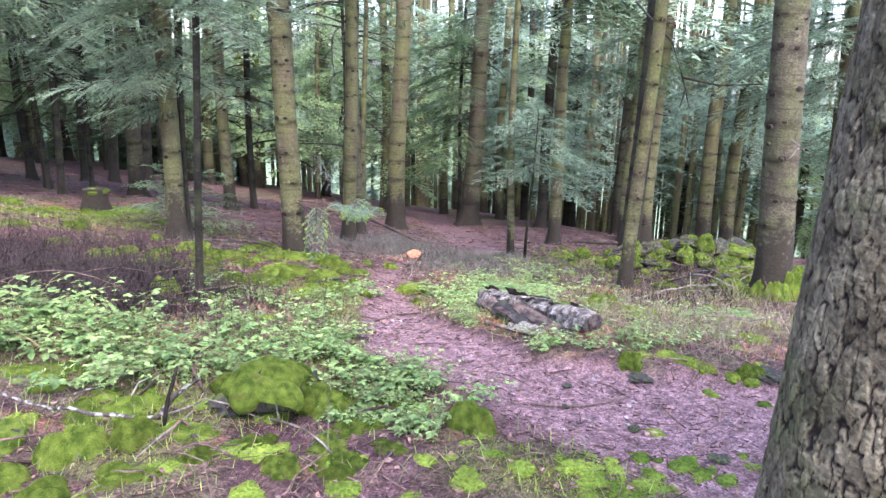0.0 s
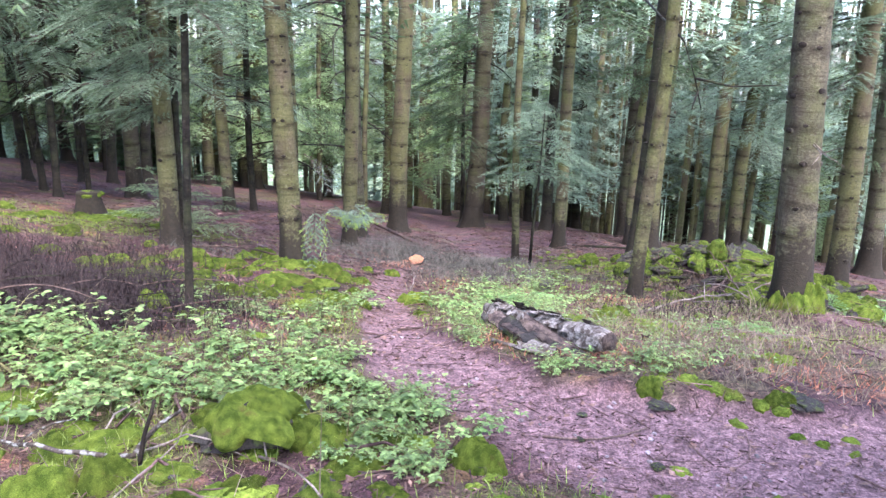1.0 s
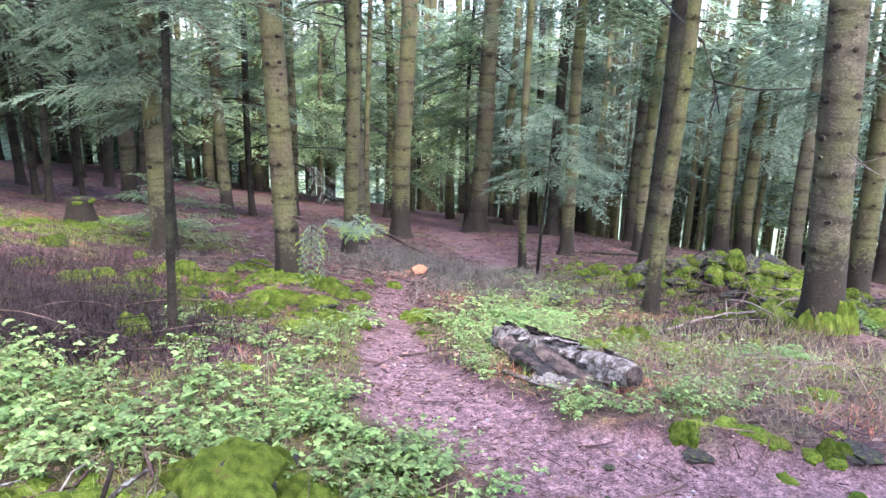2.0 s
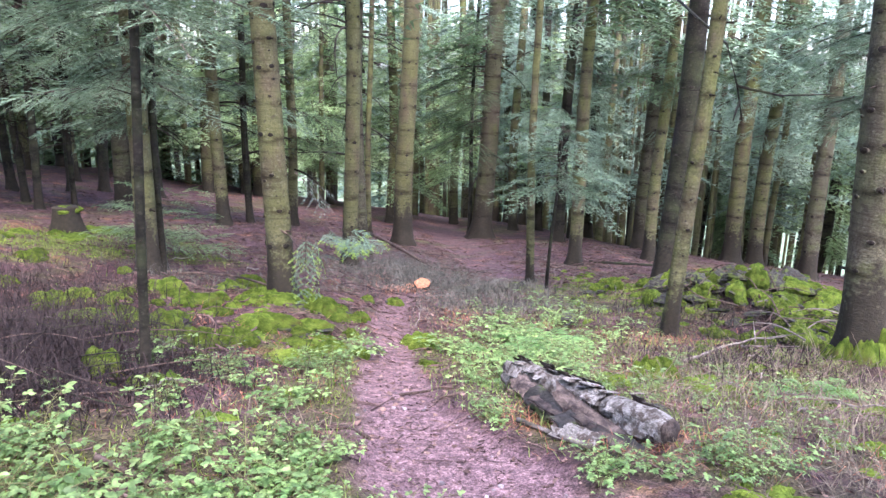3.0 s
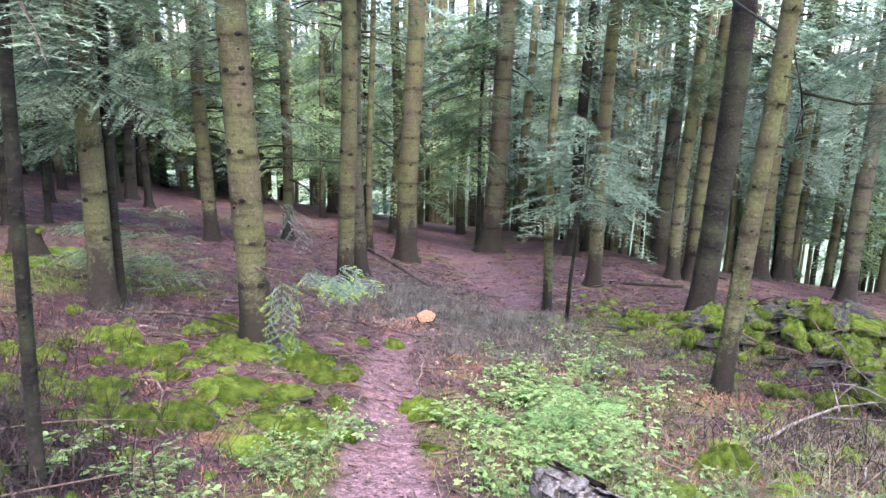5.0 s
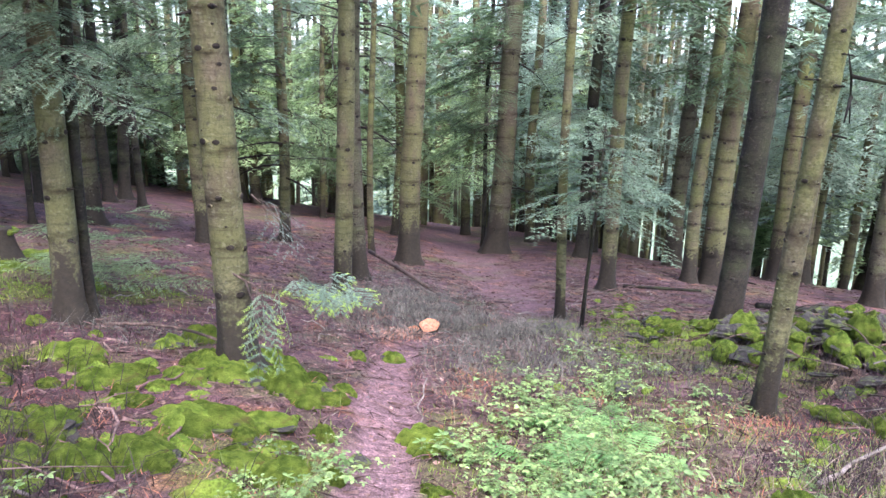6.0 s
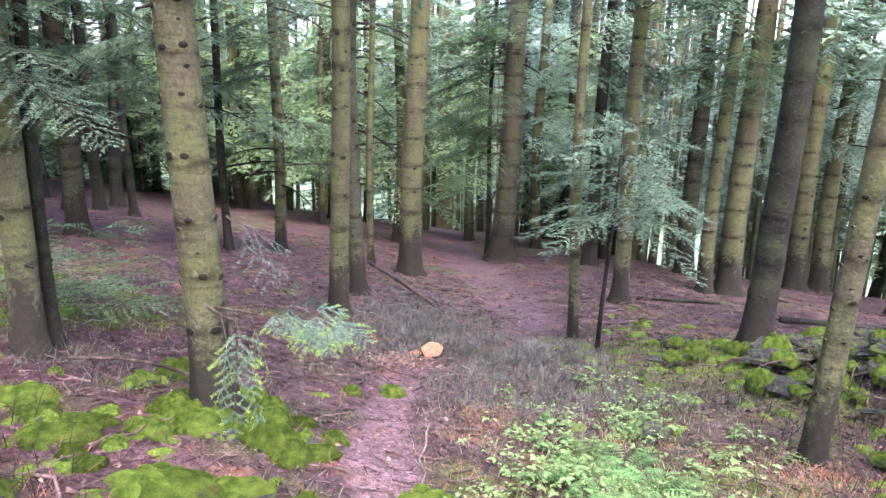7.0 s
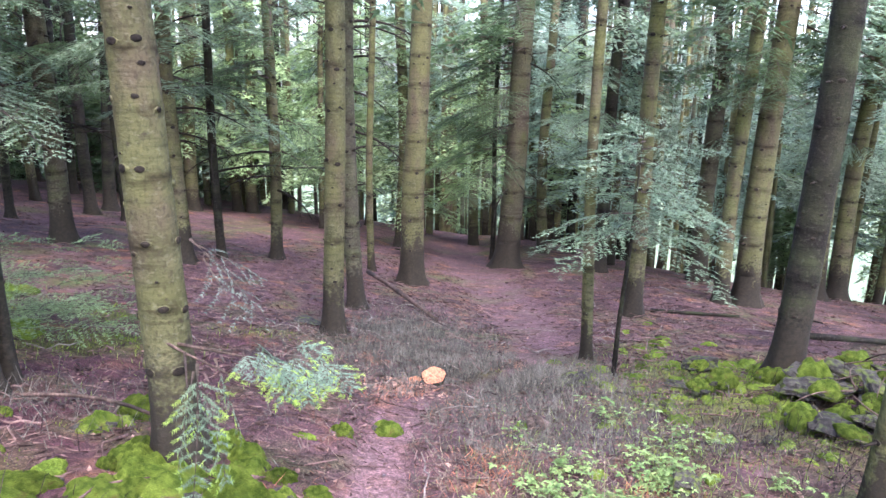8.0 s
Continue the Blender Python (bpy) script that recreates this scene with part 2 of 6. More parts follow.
class Geo:
    """Vertices, faces and one material number a face."""

    def __init__(self):
        self.v, self.f, self.m, self.root, self.whorl = [], [], [], [], []

    def add(self, v, f, m=0):
        o = len(self.v)
        self.v.extend(tuple(map(float, p)) for p in v)
        self.f.extend(tuple(int(i) + o for i in q) for q in f)
        self.m.extend([m] * len(f))

    def tube(self, pts, rads, n=6, m=0, cap=True, wob=0.0, rng=None):
        pts = np.asarray(pts, float)
        o, rings = len(self.v), len(pts)
        d = np.gradient(pts, axis=0)
        d /= np.linalg.norm(d, axis=1)[:, None] + 1e-9
        ref = np.array((0.0, 0.0, 1.0)) if abs(d[:, 2]).mean() < 0.8 else np.array((1.0, 0.0, 0.0))
        ang = np.arange(n) * 2 * math.pi / n
        for p, t, r in zip(pts, d, rads):
            a = np.cross(t, ref)
            a /= np.linalg.norm(a) + 1e-9
            b = np.cross(t, a)
            rr = r * (1 + (rng.uniform(-wob, wob, n) if wob else 0))
            ring = p + (np.cos(ang) * rr)[:, None] * a + (np.sin(ang) * rr)[:, None] * b
            self.v.extend(map(tuple, ring.tolist()))
        for i in range(rings - 1):
            for j in range(n):
                q = (j + 1) % n
                self.f.append((o + i * n + j, o + i * n + q, o + (i + 1) * n + q, o + (i + 1) * n + j))
                self.m.append(m)
        if cap:
            self.f.append(tuple(o + j for j in reversed(range(n))))
            self.f.append(tuple(o + (rings - 1) * n + j for j in range(n)))
            self.m.extend((m, m))

    def mesh(self, name, mats, smooth=True):
        me = bpy.data.meshes.new(name)
        me.from_pydata(self.v, [], self.f)
        for x in mats:
            me.materials.append(x)
        if len(mats) > 1:
            me.polygons.foreach_set("material_index", self.m)
        me.polygons.foreach_set("use_smooth", [smooth] * len(me.polygons))
        if self.root:
            mask = self.root + [0.0] * (len(self.v) - len(self.root))
            me.attributes.new("foot_tone", "FLOAT", "POINT").data.foreach_set("value", np.array(mask, dtype=np.float32))
            mask = self.whorl + [0.0] * (len(self.v) - len(self.whorl))
            me.attributes.new("whorl", "FLOAT", "POINT").data.foreach_set("value", np.array(mask, dtype=np.float32))
        me.update()
        return me


def tri_mesh(name, v, f, mats, mi=None):
    """A mesh from arrays of points and triangles."""
    me = bpy.data.meshes.new(name)
    me.from_pydata(np.asarray(v, float).tolist(), [], np.asarray(f).tolist())
    for x in mats:
        me.materials.append(x)
    if mi is not None:
        me.polygons.foreach_set("material_index", np.asarray(mi, dtype=np.int32))
    me.update()
    return me


def part(name, me, parent, label="", m=None):
    ob = new(name, me)
    ob.parent = parent
    if m is not None:
        ob.matrix_basis = m
    return tagged(ob, label) if label else ob


def thing(name, label, category, m, group="", me=None, kind=""):
    ob = new(name, me)
    ob.matrix_basis = m
    return tagged(ob, label, category, group, kind)


def rot(ax, ay, az):
    return np.array(Euler((ax, ay, az)).to_matrix())


# ---------------------------------------------------------------- ground
PY = (-60, -4, 0, 4, 5, 5.5, 7, 9, 11, 14, 17, 21, 25, 30, 45, 80, 200, 900)
PZ = (1.2, 0.15, 0.05, -0.04, -0.26, -0.40, -0.74, -1.05, -1.4, -1.9, -2.35, -3.0, -3.55, -4.35, -9.0, -19, -40, -42)
TABLE = np.random.RandomState(5).rand(256, 256)


def value_noise(x, y):
    xi, yi = np.floor(x).astype(int), np.floor(y).astype(int)
    u, v = x - xi, y - yi
    u, v = u * u * (3 - 2 * u), v * v * (3 - 2 * v)
    a, b = TABLE[xi % 256, yi % 256], TABLE[(xi + 1) % 256, yi % 256]
    c, d = TABLE[xi % 256, (yi + 1) % 256], TABLE[(xi + 1) % 256, (yi + 1) % 256]
    return (a * (1 - u) + b * u) * (1 - v) + (c * (1 - u) + d * u) * v


def fbm(x, y, s):
    return (value_noise(x * s, y * s) + 0.5 * value_noise(x * s * 2.1 + 7, y * s * 2.1) + 0.25 * value_noise(x * s * 4.3, y * s * 4.3 + 3)) / 1.75


def blob(x, y, cx, cy, sx, sy):
    return np.exp(-((x - cx) / sx) ** 2 - ((y - cy) / sy) ** 2)


def step(x, a, b):
    t = np.clip((x - a) / (b - a), 0, 1)
    return t * t * (3 - 2 * t)


def path_mask(x, y):
    c = np.interp(y, (2.0, 2.8, 3.3, 3.75, 4.3, 5, 6, 7, 8, 9.2, 10.2, 11.1, 12.5, 15, 17, 19.2, 23, 30), (1.9, 1.3, 0.9, 0.1, -0.15, -0.35, -0.48, -0.54, -0.62, -0.64, 0.0, 0.72, 0.8, 0.5, 0.2, 0.0, -0.5, -1.0))
    w = np.interp(y, (2.0, 2.8, 3.3, 3.75, 4.3, 5, 6, 7, 8, 9.0, 9.6, 10.6, 11.4, 13, 19, 30), (0.7, 0.75, 0.75, 0.5, 0.3, 0.24, 0.2, 0.19, 0.2, 0.18, 0.1, 0.12, 0.34, 0.42, 0.55, 0.8))
    edge = (fbm(x, y, 2.2) - 0.5) * 0.35
    far = np.maximum(x - 1.2, 0)
    band = 1 - step(np.abs(y - 3.05 + 0.1 * far + edge), 0.35, 0.6)
    return np.maximum(1 - step(np.abs(x - c) / w + edge / w * 0.5, 0.75, 1.25), band * step(x, 0.6, 1.1) * (1 - step(x, 5, 7)))


def smooth_ground(x, y):
    x, y = np.asarray(x, float), np.asarray(y, float)
    z = sum(np.interp(y + o, PY, PZ) * w for o, w in ((-0.6, 0.25), (0, 0.5), (0.6, 0.25)))
    g = np.clip((y - 2) / 6, 0.2, 1)
    z = z + 0.115 * g * np.minimum(np.maximum(-x, 0), 14) - 0.10 * g * np.clip(x - 3.5, 0, 40)
    z = z - 0.13 * step(y, 18, 30) * np.clip(x - 1, 0, 12)
    z = z + 0.14 * blob(x, y, -1.8, 7.1, 1.1, 0.9) + 0.10 * blob(x, y, 3.1, 6.4, 0.6, 0.5)
    return z + 0.38 * blob(x, y, 3.7, 9.5, 1.0, 1.0) + 0.08 * blob(x, y, 0.7, 4.9, 0.6, 0.5)


def ground(x, y):
    x, y = np.asarray(x, float), np.asarray(y, float)
    p = path_mask(x, y)
    near = 1 / (1 + np.maximum(np.hypot(x, y - 5) - 14, 0) / 10)
    rough = (fbm(x, y, 1.3) - 0.5) * 0.16 + (fbm(x + 9, y, 6.0) - 0.5) * 0.045
    hummocks = 0.07 * moss_mask(x, y) * np.clip(fbm(x + 4, y, 4.5) - 0.3, 0, 1)
    return smooth_ground(x, y) + (rough * (1 - 0.8 * p) + hummocks) * near - 0.035 * p * near


def gz(x, y):
    return float(ground(x, y))


def moss_mask(x, y):
    n = fbm(x + 3, y - 8, 1.7)
    a = 0.75 * blob(x, y, -1.7, 2.6, 1.9, 0.9) + 0.55 * blob(x, y, -2.0, 6.7, 1.2, 0.9) + 0.9 * blob(x, y, -5.0, 9.6, 1.9, 1.5)
    a = a + 0.6 * blob(x, y, 0.9, 2.45, 0.8, 0.3) + 0.9 * blob(x, y, 2.3, 10.8, 1.0, 1.5) + 0.35 * blob(x, y, 3.7, 9.6, 1.4, 1.6) + 0.5 * blob(x, y, 1.9, 3.9, 0.9, 0.5)
    a = a + 0.55 * blob(x, y, -0.9, 5.9, 0.5, 1.0) + 0.5 * blob(x, y, 1.0, 6.5, 1.3, 1.2) + 0.6 * blob(x, y, -1.6, 4.2, 1.4, 0.9) + 0.5 * blob(x, y, 2.3, 5.5, 0.9, 1.0) + 0.5 * blob(x, y, 2.4, 9.6, 0.9, 1.0)
    return np.clip((a - 0.25) * 1.1 + (n - 0.5) * 2.4, 0, 1) * (1 - path_mask(x, y))


def spread(lo, hi, fine_lo, fine_hi, d, grow=1.16):
    mid = list(np.arange(fine_lo, fine_hi + d / 2, d))
    s, up, down = d, [], []
    q = fine_hi
    while q < hi:
        s *= grow
        q += s
        up.append(q)
    s, q = d, fine_lo
    while q > lo:
        s *= grow
        q -= s
        down.append(q)
    return np.array(down[::-1] + mid + up)


def build_ground():
    xs, ys = spread(-700, 700, -4.2, 4.6, 0.045), spread(-500, 900, 1.6, 11.5, 0.045)
    gx, gy = np.meshgrid(xs, ys)
    z = ground(gx, gy)
    nx, ny = len(xs), len(ys)
    v = np.stack([gx, gy, z], -1).reshape(-1, 3)
    i = np.arange(nx * ny).reshape(ny, nx)
    f = np.stack([i[:-1, :-1], i[:-1, 1:], i[1:, 1:], i[1:, :-1]], -1).reshape(-1, 4)
    me = bpy.data.meshes.new("ground")
    me.from_pydata(v.tolist(), [], f.tolist())
    me.polygons.foreach_set("use_smooth", [True] * len(f))
    out = step(np.hypot(gx * 0.8, gy - 15), 34, 50)
    # Redder needle litter; shade at the left and by the heap is painted in too.
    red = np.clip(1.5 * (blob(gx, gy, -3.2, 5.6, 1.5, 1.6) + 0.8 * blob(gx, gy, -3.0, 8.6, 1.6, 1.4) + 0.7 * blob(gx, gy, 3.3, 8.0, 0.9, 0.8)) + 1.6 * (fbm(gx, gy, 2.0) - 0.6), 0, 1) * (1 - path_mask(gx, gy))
    for nm, arr in (("red_shaded_litter", red), ("trodden", path_mask(gx, gy) * np.interp(gy, (5, 8.5, 10, 11.5, 13), (1, 0.6, 0.12, 0.3, 0.3))), ("mossy", moss_mask(gx, gy)), ("meadow", out)):
        me.attributes.new(nm, "FLOAT", "POINT").data.foreach_set("value", arr.ravel().astype(np.float32))
    m = surface("needle_litter", (0.055, 0.03, 0.031), (0.115, 0.064, 0.064), (0.038, 0.022, 0.023), 3, 60, bump=0.45, depth=0.015, vary=0, where="Position", stain_scale=1.3, stain_at=(0.5, 0.7))
    t = m.node_tree
    n, k = t.nodes, t.links
    b = n["Principled BSDF"]
    col = b.inputs["Base Color"].links[0].from_socket
    pos = n.new("ShaderNodeNewGeometry").outputs["Position"]

    def mixed(fac, a, c):
        x = n.new("ShaderNodeMix")
        x.data_type = "RGBA"
        k.new(fac, x.inputs[0])
        for s, q in ((6, a), (7, c)):
            if isinstance(q, tuple):
                x.inputs[s].default_value = (*q, 1)
            else:
                k.new(q, x.inputs[s])
        return x.outputs[2]

    def grain(scale, lo, hi, a, c):
        x = n.new("ShaderNodeTexNoise")
        x.inputs["Scale"].default_value, x.inputs["Detail"].default_value = scale, 5
        k.new(pos, x.inputs["Vector"])
        r = n.new("ShaderNodeMapRange")
        r.inputs["From Min"].default_value, r.inputs["From Max"].default_value = lo, hi
        k.new(x.outputs["Fac"], r.inputs["Value"])
        return mixed(r.outputs["Result"], a, c)

    col = grain(1.1, 0.53, 0.7, col, grain(60, 0.35, 0.65, (0.035, 0.038, 0.014), (0.105, 0.11, 0.04)))
    col = grain(2.3, 0.56, 0.66, col, grain(75, 0.35, 0.65, (0.085, 0.038, 0.022), (0.21, 0.105, 0.06)))
    for nm, shade in (("red_shaded_litter", grain(70, 0.3, 0.7, (0.028, 0.012, 0.015), (0.085, 0.036, 0.04))), ("trodden", grain(38, 0.35, 0.7, (0.115, 0.068, 0.069), (0.245, 0.155, 0.154))), ("mossy", grain(70, 0.3, 0.7, (0.04, 0.046, 0.014), (0.13, 0.145, 0.03))),
                      ("meadow", grain(0.2, 0.3, 0.7, (0.1, 0.14, 0.07), (0.17, 0.21, 0.11)))):
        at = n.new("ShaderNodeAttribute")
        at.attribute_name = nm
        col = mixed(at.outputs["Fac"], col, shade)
    for scale, lo, hi, dark, lit in ((16, 0.38, 0.62, 0.7, 1.3), (85, 0.36, 0.6, 0.58, 1.38), (210, 0.4, 0.62, 0.65, 1.4)):
        mul = n.new("ShaderNodeMix")
        mul.data_type, mul.blend_type = "RGBA", "MULTIPLY"
        mul.inputs[0].default_value = 1.0
        k.new(col, mul.inputs[6])
        k.new(grain(scale, lo, hi, (dark,) * 3, (lit,) * 3), mul.inputs[7])
        col = mul.outputs[2]
    k.new(col, b.inputs["Base Color"])
    me.materials.append(m)
    me.update()
    return tagged(new("ground", me), "reddish-brown needle litter with moss patches and a trodden path", "ground", kind="structure")


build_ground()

# ---------------------------------------------------------------- conifers


def blades(base, way, side, ln, wd):
    """One pointed triangle for each row: needles or clumps of them."""
    tip = base + way * ln
    v = np.stack([base - side * wd, base + side * wd, tip], 1).reshape(-1, 3)
    return v


def spray(rng, length, droop=0.25, gap=0.075, blade=0.075, width=0.011, step_len=0.045, spread_w=0.42, tips=False):
    """A flat fir branch along +x: points, triangles and a material number (0 needle, 1 twig, 2 fresh tip)."""
    vs, ms = [], []
    count = max(4, int(length / gap))
    sway = rng.uniform(-0.12, 0.12)

    def axis(s):
        s = np.asarray(s, float)
        return np.stack([s * length, sway * length * s ** 2, -droop * length * s ** 2], -1)

    a = axis(np.linspace(0, 1, 7))
    w = 0.012 * length * (1 - np.linspace(0, 1, 7)) + 0.0015
    for i in range(6):
        for d in (np.array((0, 1, 0)), np.array((0, 0, 1))):
            vs.append(np.array([a[i] - d * w[i], a[i] + d * w[i], a[i + 1]]))
            ms.append(np.array([1]))
    for i in range(count):
        s = (i + rng.uniform(0.2, 0.8)) / count
        if s < 0.12:
            continue
        o = axis(s)
        for hand in (-1, 1):
            ln = spread_w * length * (1 - s) ** 0.7 * rng.uniform(0.65, 1.1) + 0.05
            ang = radians(rng.uniform(42, 62)) * hand
            d = np.array((math.cos(ang), math.sin(ang), rng.uniform(-0.35, 0.05)))
            d /= np.linalg.norm(d)
            q = max(2, int(ln / step_len))
            r = (np.arange(q) + rng.uniform(0, 1, q)) / q
            base = o + r[:, None] * d * ln - np.array((0, 0, 0.15)) * (r ** 2)[:, None] * ln
            vs.append(np.array([o - (0, 0.003, 0), o + (0, 0.003, 0), base[-1] + d * 0.02]))
            ms.append(np.array([1]))
            flat = np.array((-d[1], d[0], 0))
            for e in (-1, 1):
                way = d * 0.75 + flat * e * 0.75 + rng.normal(0, 0.18, (q, 3))
                way /= np.linalg.norm(way, axis=1)[:, None]
                side = np.cross(way, np.array((0, 0, 1.0)) + rng.normal(0, 0.4, (q, 3)))
                side /= np.linalg.norm(side, axis=1)[:, None] + 1e-9
                vs.append(blades(base, way, side, (blade * rng.uniform(0.7, 1.2, q))[:, None], width))
                ms.append(np.where((r > 0.72) & tips, 2, 0))
    v = np.concatenate(vs)
    return v, np.arange(len(v)).reshape(-1, 3), np.concatenate(ms)


def crown(seed, low, high, reach, count, top_reach=0.3, one_side=None, **kw):
    """Many sprays round a stem from low to high: arrays for tri_mesh."""
    rng = np.random.RandomState(seed)
    kinds = [spray(rng, 1.0, rng.uniform(0.15, 0.4), **kw) for _ in range(5)]
    vs, fs, ms, o = [], [], [], 0
    for i in range(count):
        u = (i + rng.uniform(0, 1)) / count
        h = low + (high - low) * u
        ln = (reach + (top_reach - reach) * u) * rng.uniform(0.65, 1.15)
        v, f, m = kinds[rng.randint(5)]
        turn = rng.uniform(0, 2 * math.pi) if one_side is None else one_side + rng.uniform(-1, 1)
        R = rot(rng.uniform(-0.3, 0.3), rng.uniform(-0.15, 0.3), turn)
        vs.append((v * ln) @ R.T + (0, 0, h))
        fs.append(f + o)
        ms.append(m)
        o += len(v)
    return np.concatenate(vs), np.concatenate(fs), np.concatenate(ms)


def bare_limb(seed):
    """One dead, drooping limb of a metre along +x, with a few side twigs."""
    rng, g = np.random.RandomState(seed), Geo()
    dr, bend = rng.uniform(0.1, 0.6), rng.uniform(-0.4, 0.4)
    s = np.linspace(0, 1, 7)
    pts = np.stack([np.cos(bend * s) * s, np.sin(bend * s) * s, 0.15 * s - dr * s ** 2], -1)
    g.tube(pts, 0.015 * (1 - s) + 0.004, 5, 0, False)
    for _ in range(9):
        q = rng.randint(1, 6)
        d = rng.normal(0, 1, 3) * (0.6, 1, 0.35) + (0.6, 0, -0.25)
        d *= 0.3 * rng.uniform(0.5, 1.2) / np.linalg.norm(d)
        g.tube([pts[q], pts[q] + d * 0.6, pts[q] + d + (0, 0, -0.04)], (0.005, 0.004, 0.002), 3, 0, False)
    return g


def trunk_geo(seed, r, height, whorl=0.42, sides=14, stubs=True, flare=1.7, lean=0.0, nod=0.0, taper=0.55, bend=0.05):
    """A tapered stem with root flare, ring swellings and dark branch knots. Materials: bark, knot, foot."""
    rng, g = np.random.RandomState(seed), Geo()
    zs = [-0.35, -0.12, 0.0, 0.06, 0.14, 0.26, 0.42] if sides < 12 else [-0.35, -0.12] + [0.035 * q for q in range(22)]
    rings = []
    z = 0.55 + rng.uniform(0, 0.2)
    while z < height:
        zs += [z - 0.06, z - 0.02, z, z + 0.012, z + 0.07, z + 0.5 * whorl]
        rings.append(z)
        z += whorl * rng.uniform(0.8, 1.2)
    zs = sorted(set(q for q in zs if q < height)) + [height]
    n, ph = sides, rng.uniform(0, 6, 4)
    ang = np.arange(n) * 2 * math.pi / n

    def centre(q):
        return np.array((math.tan(lean) * q + bend * math.sin(q * 0.9 + ph[0]) - bend * math.sin(ph[0]), math.tan(nod) * q + bend * math.sin(q * 0.7 + ph[1]) - bend * math.sin(ph[1]), q))

    def radius(q):
        base = r * (1 - taper * max(q, 0) / height)
        return base * (1 + (flare - 1) * math.exp(-max(q, -0.1) / (0.7 * r + 0.05)) * 0.8)

    for q in zs:
        near_ring = min([abs(q - e) for e in rings] or [9])
        ringed = max(0.0, 1 - near_ring / 0.055)
        rr = radius(q) * (1 + 0.022 * ringed)
        lobes = 1 + 0.16 * math.exp(-max(q, 0) / 0.22) * np.sin(5 * ang + ph[2]) + 0.025 * np.sin(3 * ang + ph[3] + q * 3) + rng.uniform(-0.012, 0.012, n)
        c = centre(q)
        g.v.extend(map(tuple, np.stack([c[0] + np.cos(ang) * rr * lobes, c[1] + np.sin(ang) * rr * lobes, np.full(n, c[2])], -1).tolist()))
        g.whorl.extend([ringed] * n)
        for a in ang:
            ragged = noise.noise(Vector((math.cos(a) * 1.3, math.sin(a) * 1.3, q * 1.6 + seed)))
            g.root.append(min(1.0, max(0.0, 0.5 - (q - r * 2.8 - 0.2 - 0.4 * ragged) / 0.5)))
    for i in range(len(zs) - 1):
        for j in range(n):
            q = (j + 1) % n
            g.f.append((i * n + j, i * n + q, (i + 1) * n + q, (i + 1) * n + j))
            g.m.append(0)
    g.f.append(tuple((len(zs) - 1) * n + j for j in range(n)))
    g.m.append(0)
    if stubs:
        spots = []
        for q in rings:
            m = rng.randint(4, 7)
            first = rng.uniform(0, 6.3)
            spots += [(q + rng.uniform(-0.05, 0.05), first + 2 * math.pi * e / m + rng.uniform(-0.35, 0.35), rng.uniform(0.55, 1.15)) for e in range(m)]
            spots += [(q + whorl * rng.uniform(0.3, 0.7), rng.uniform(0, 6.3), rng.uniform(0.3, 0.7)) for _ in range(2)]
        for h, a, size in spots:
            if h > height - 0.3:
                continue
            k = min(0.024, 0.19 * r) * size * 1.2
            c, rr = centre(h), radius(h) * 1.005
            out, side, up = np.array((math.cos(a), math.sin(a), 0)), np.array((-math.sin(a), math.cos(a), 0)), np.array((0, 0, 1.0))
            rim = [c + out * (rr - 0.011 - 0.5 * (k * 1.7 * math.cos(w)) ** 2 / r) + side * k * 1.7 * math.cos(w) + up * k * (0.75 if math.sin(w) > 0 else 1.05) * math.sin(w) for w in np.arange(10) * math.pi / 5]
            knob = [c + out * (rr + 0.004) + side * k * 1.15 * math.cos(w) + up * k * (0.7 if math.sin(w) > 0 else 0.85) * math.sin(w) for w in np.arange(10) * math.pi / 5]
            o = len(g.v)
            g.add(rim + knob, [(j, (j + 1) % 10, 10 + (j + 1) % 10, 10 + j) for j in range(10)], 0)
            core = [c + out * (rr + 0.0055) + (p - c - out * (rr + 0.004)) * (0.75 + 0.3 * rng.rand()) for p in knob]
            g.add(core + [c + out * (rr + 0.011)], [(j, (j + 1) % 10, 10) for j in range(10)], 1)
            g.f.extend((o + 10 + j, o + 10 + (j + 1) % 10, o + 20 + (j + 1) % 10, o + 20 + j) for j in range(10))
            g.m.extend([1 if size > 0.7 else 0] * 10)
            if rng.rand() < 0.12:
                d = out + up * rng.uniform(-0.3, 0.3)
                g.tube([c + out * rr, c + out * rr + d * 0.09], (k * 0.5, k * 0.3), 6, 1)
    return g


# High crowns out of view, added over the stems to shade the clearing.
HIGH = [tri_mesh("crown", *crown(40 + i, 5.6, 13, 2.3, 28, 0.8, gap=0.1, step_len=0.055, blade=0.085, width=0.013)[:2], (NEEDLE,)) for i in range(3)]


def crown_mesh(seed, low, high, reach, count, top=0.3, mats=(NEEDLE, TWIG), **kw):
    v, f, m = crown(seed, low, high, reach, count, top, **kw)
    return tri_mesh("crown", v, f, mats, np.minimum(m, len(mats) - 1))


FAR = dict(gap=0.08, step_len=0.055, blade=0.095, width=0.0145)
LOWFIR = [crown_mesh(60 + i, 1.5, 7.0, 1.9, 56, 1.0, (NEEDLE_HAZE, TWIG), **FAR) for i in range(4)]
LOWFIR_LIT = [crown_mesh(70 + i, 1.5, 7.0, 1.9, 70, 1.0, (NEEDLE_LIT, TWIG), **FAR) for i in range(3)]
MIDFIR = [crown_mesh(80 + i, 2.4, 9.5, 2.2, 110, 0.5, **FAR) for i in range(3)]
DEADLIMB = [bare_limb(90 + i).mesh("dead_limb", (KNOT,)) for i in range(6)]


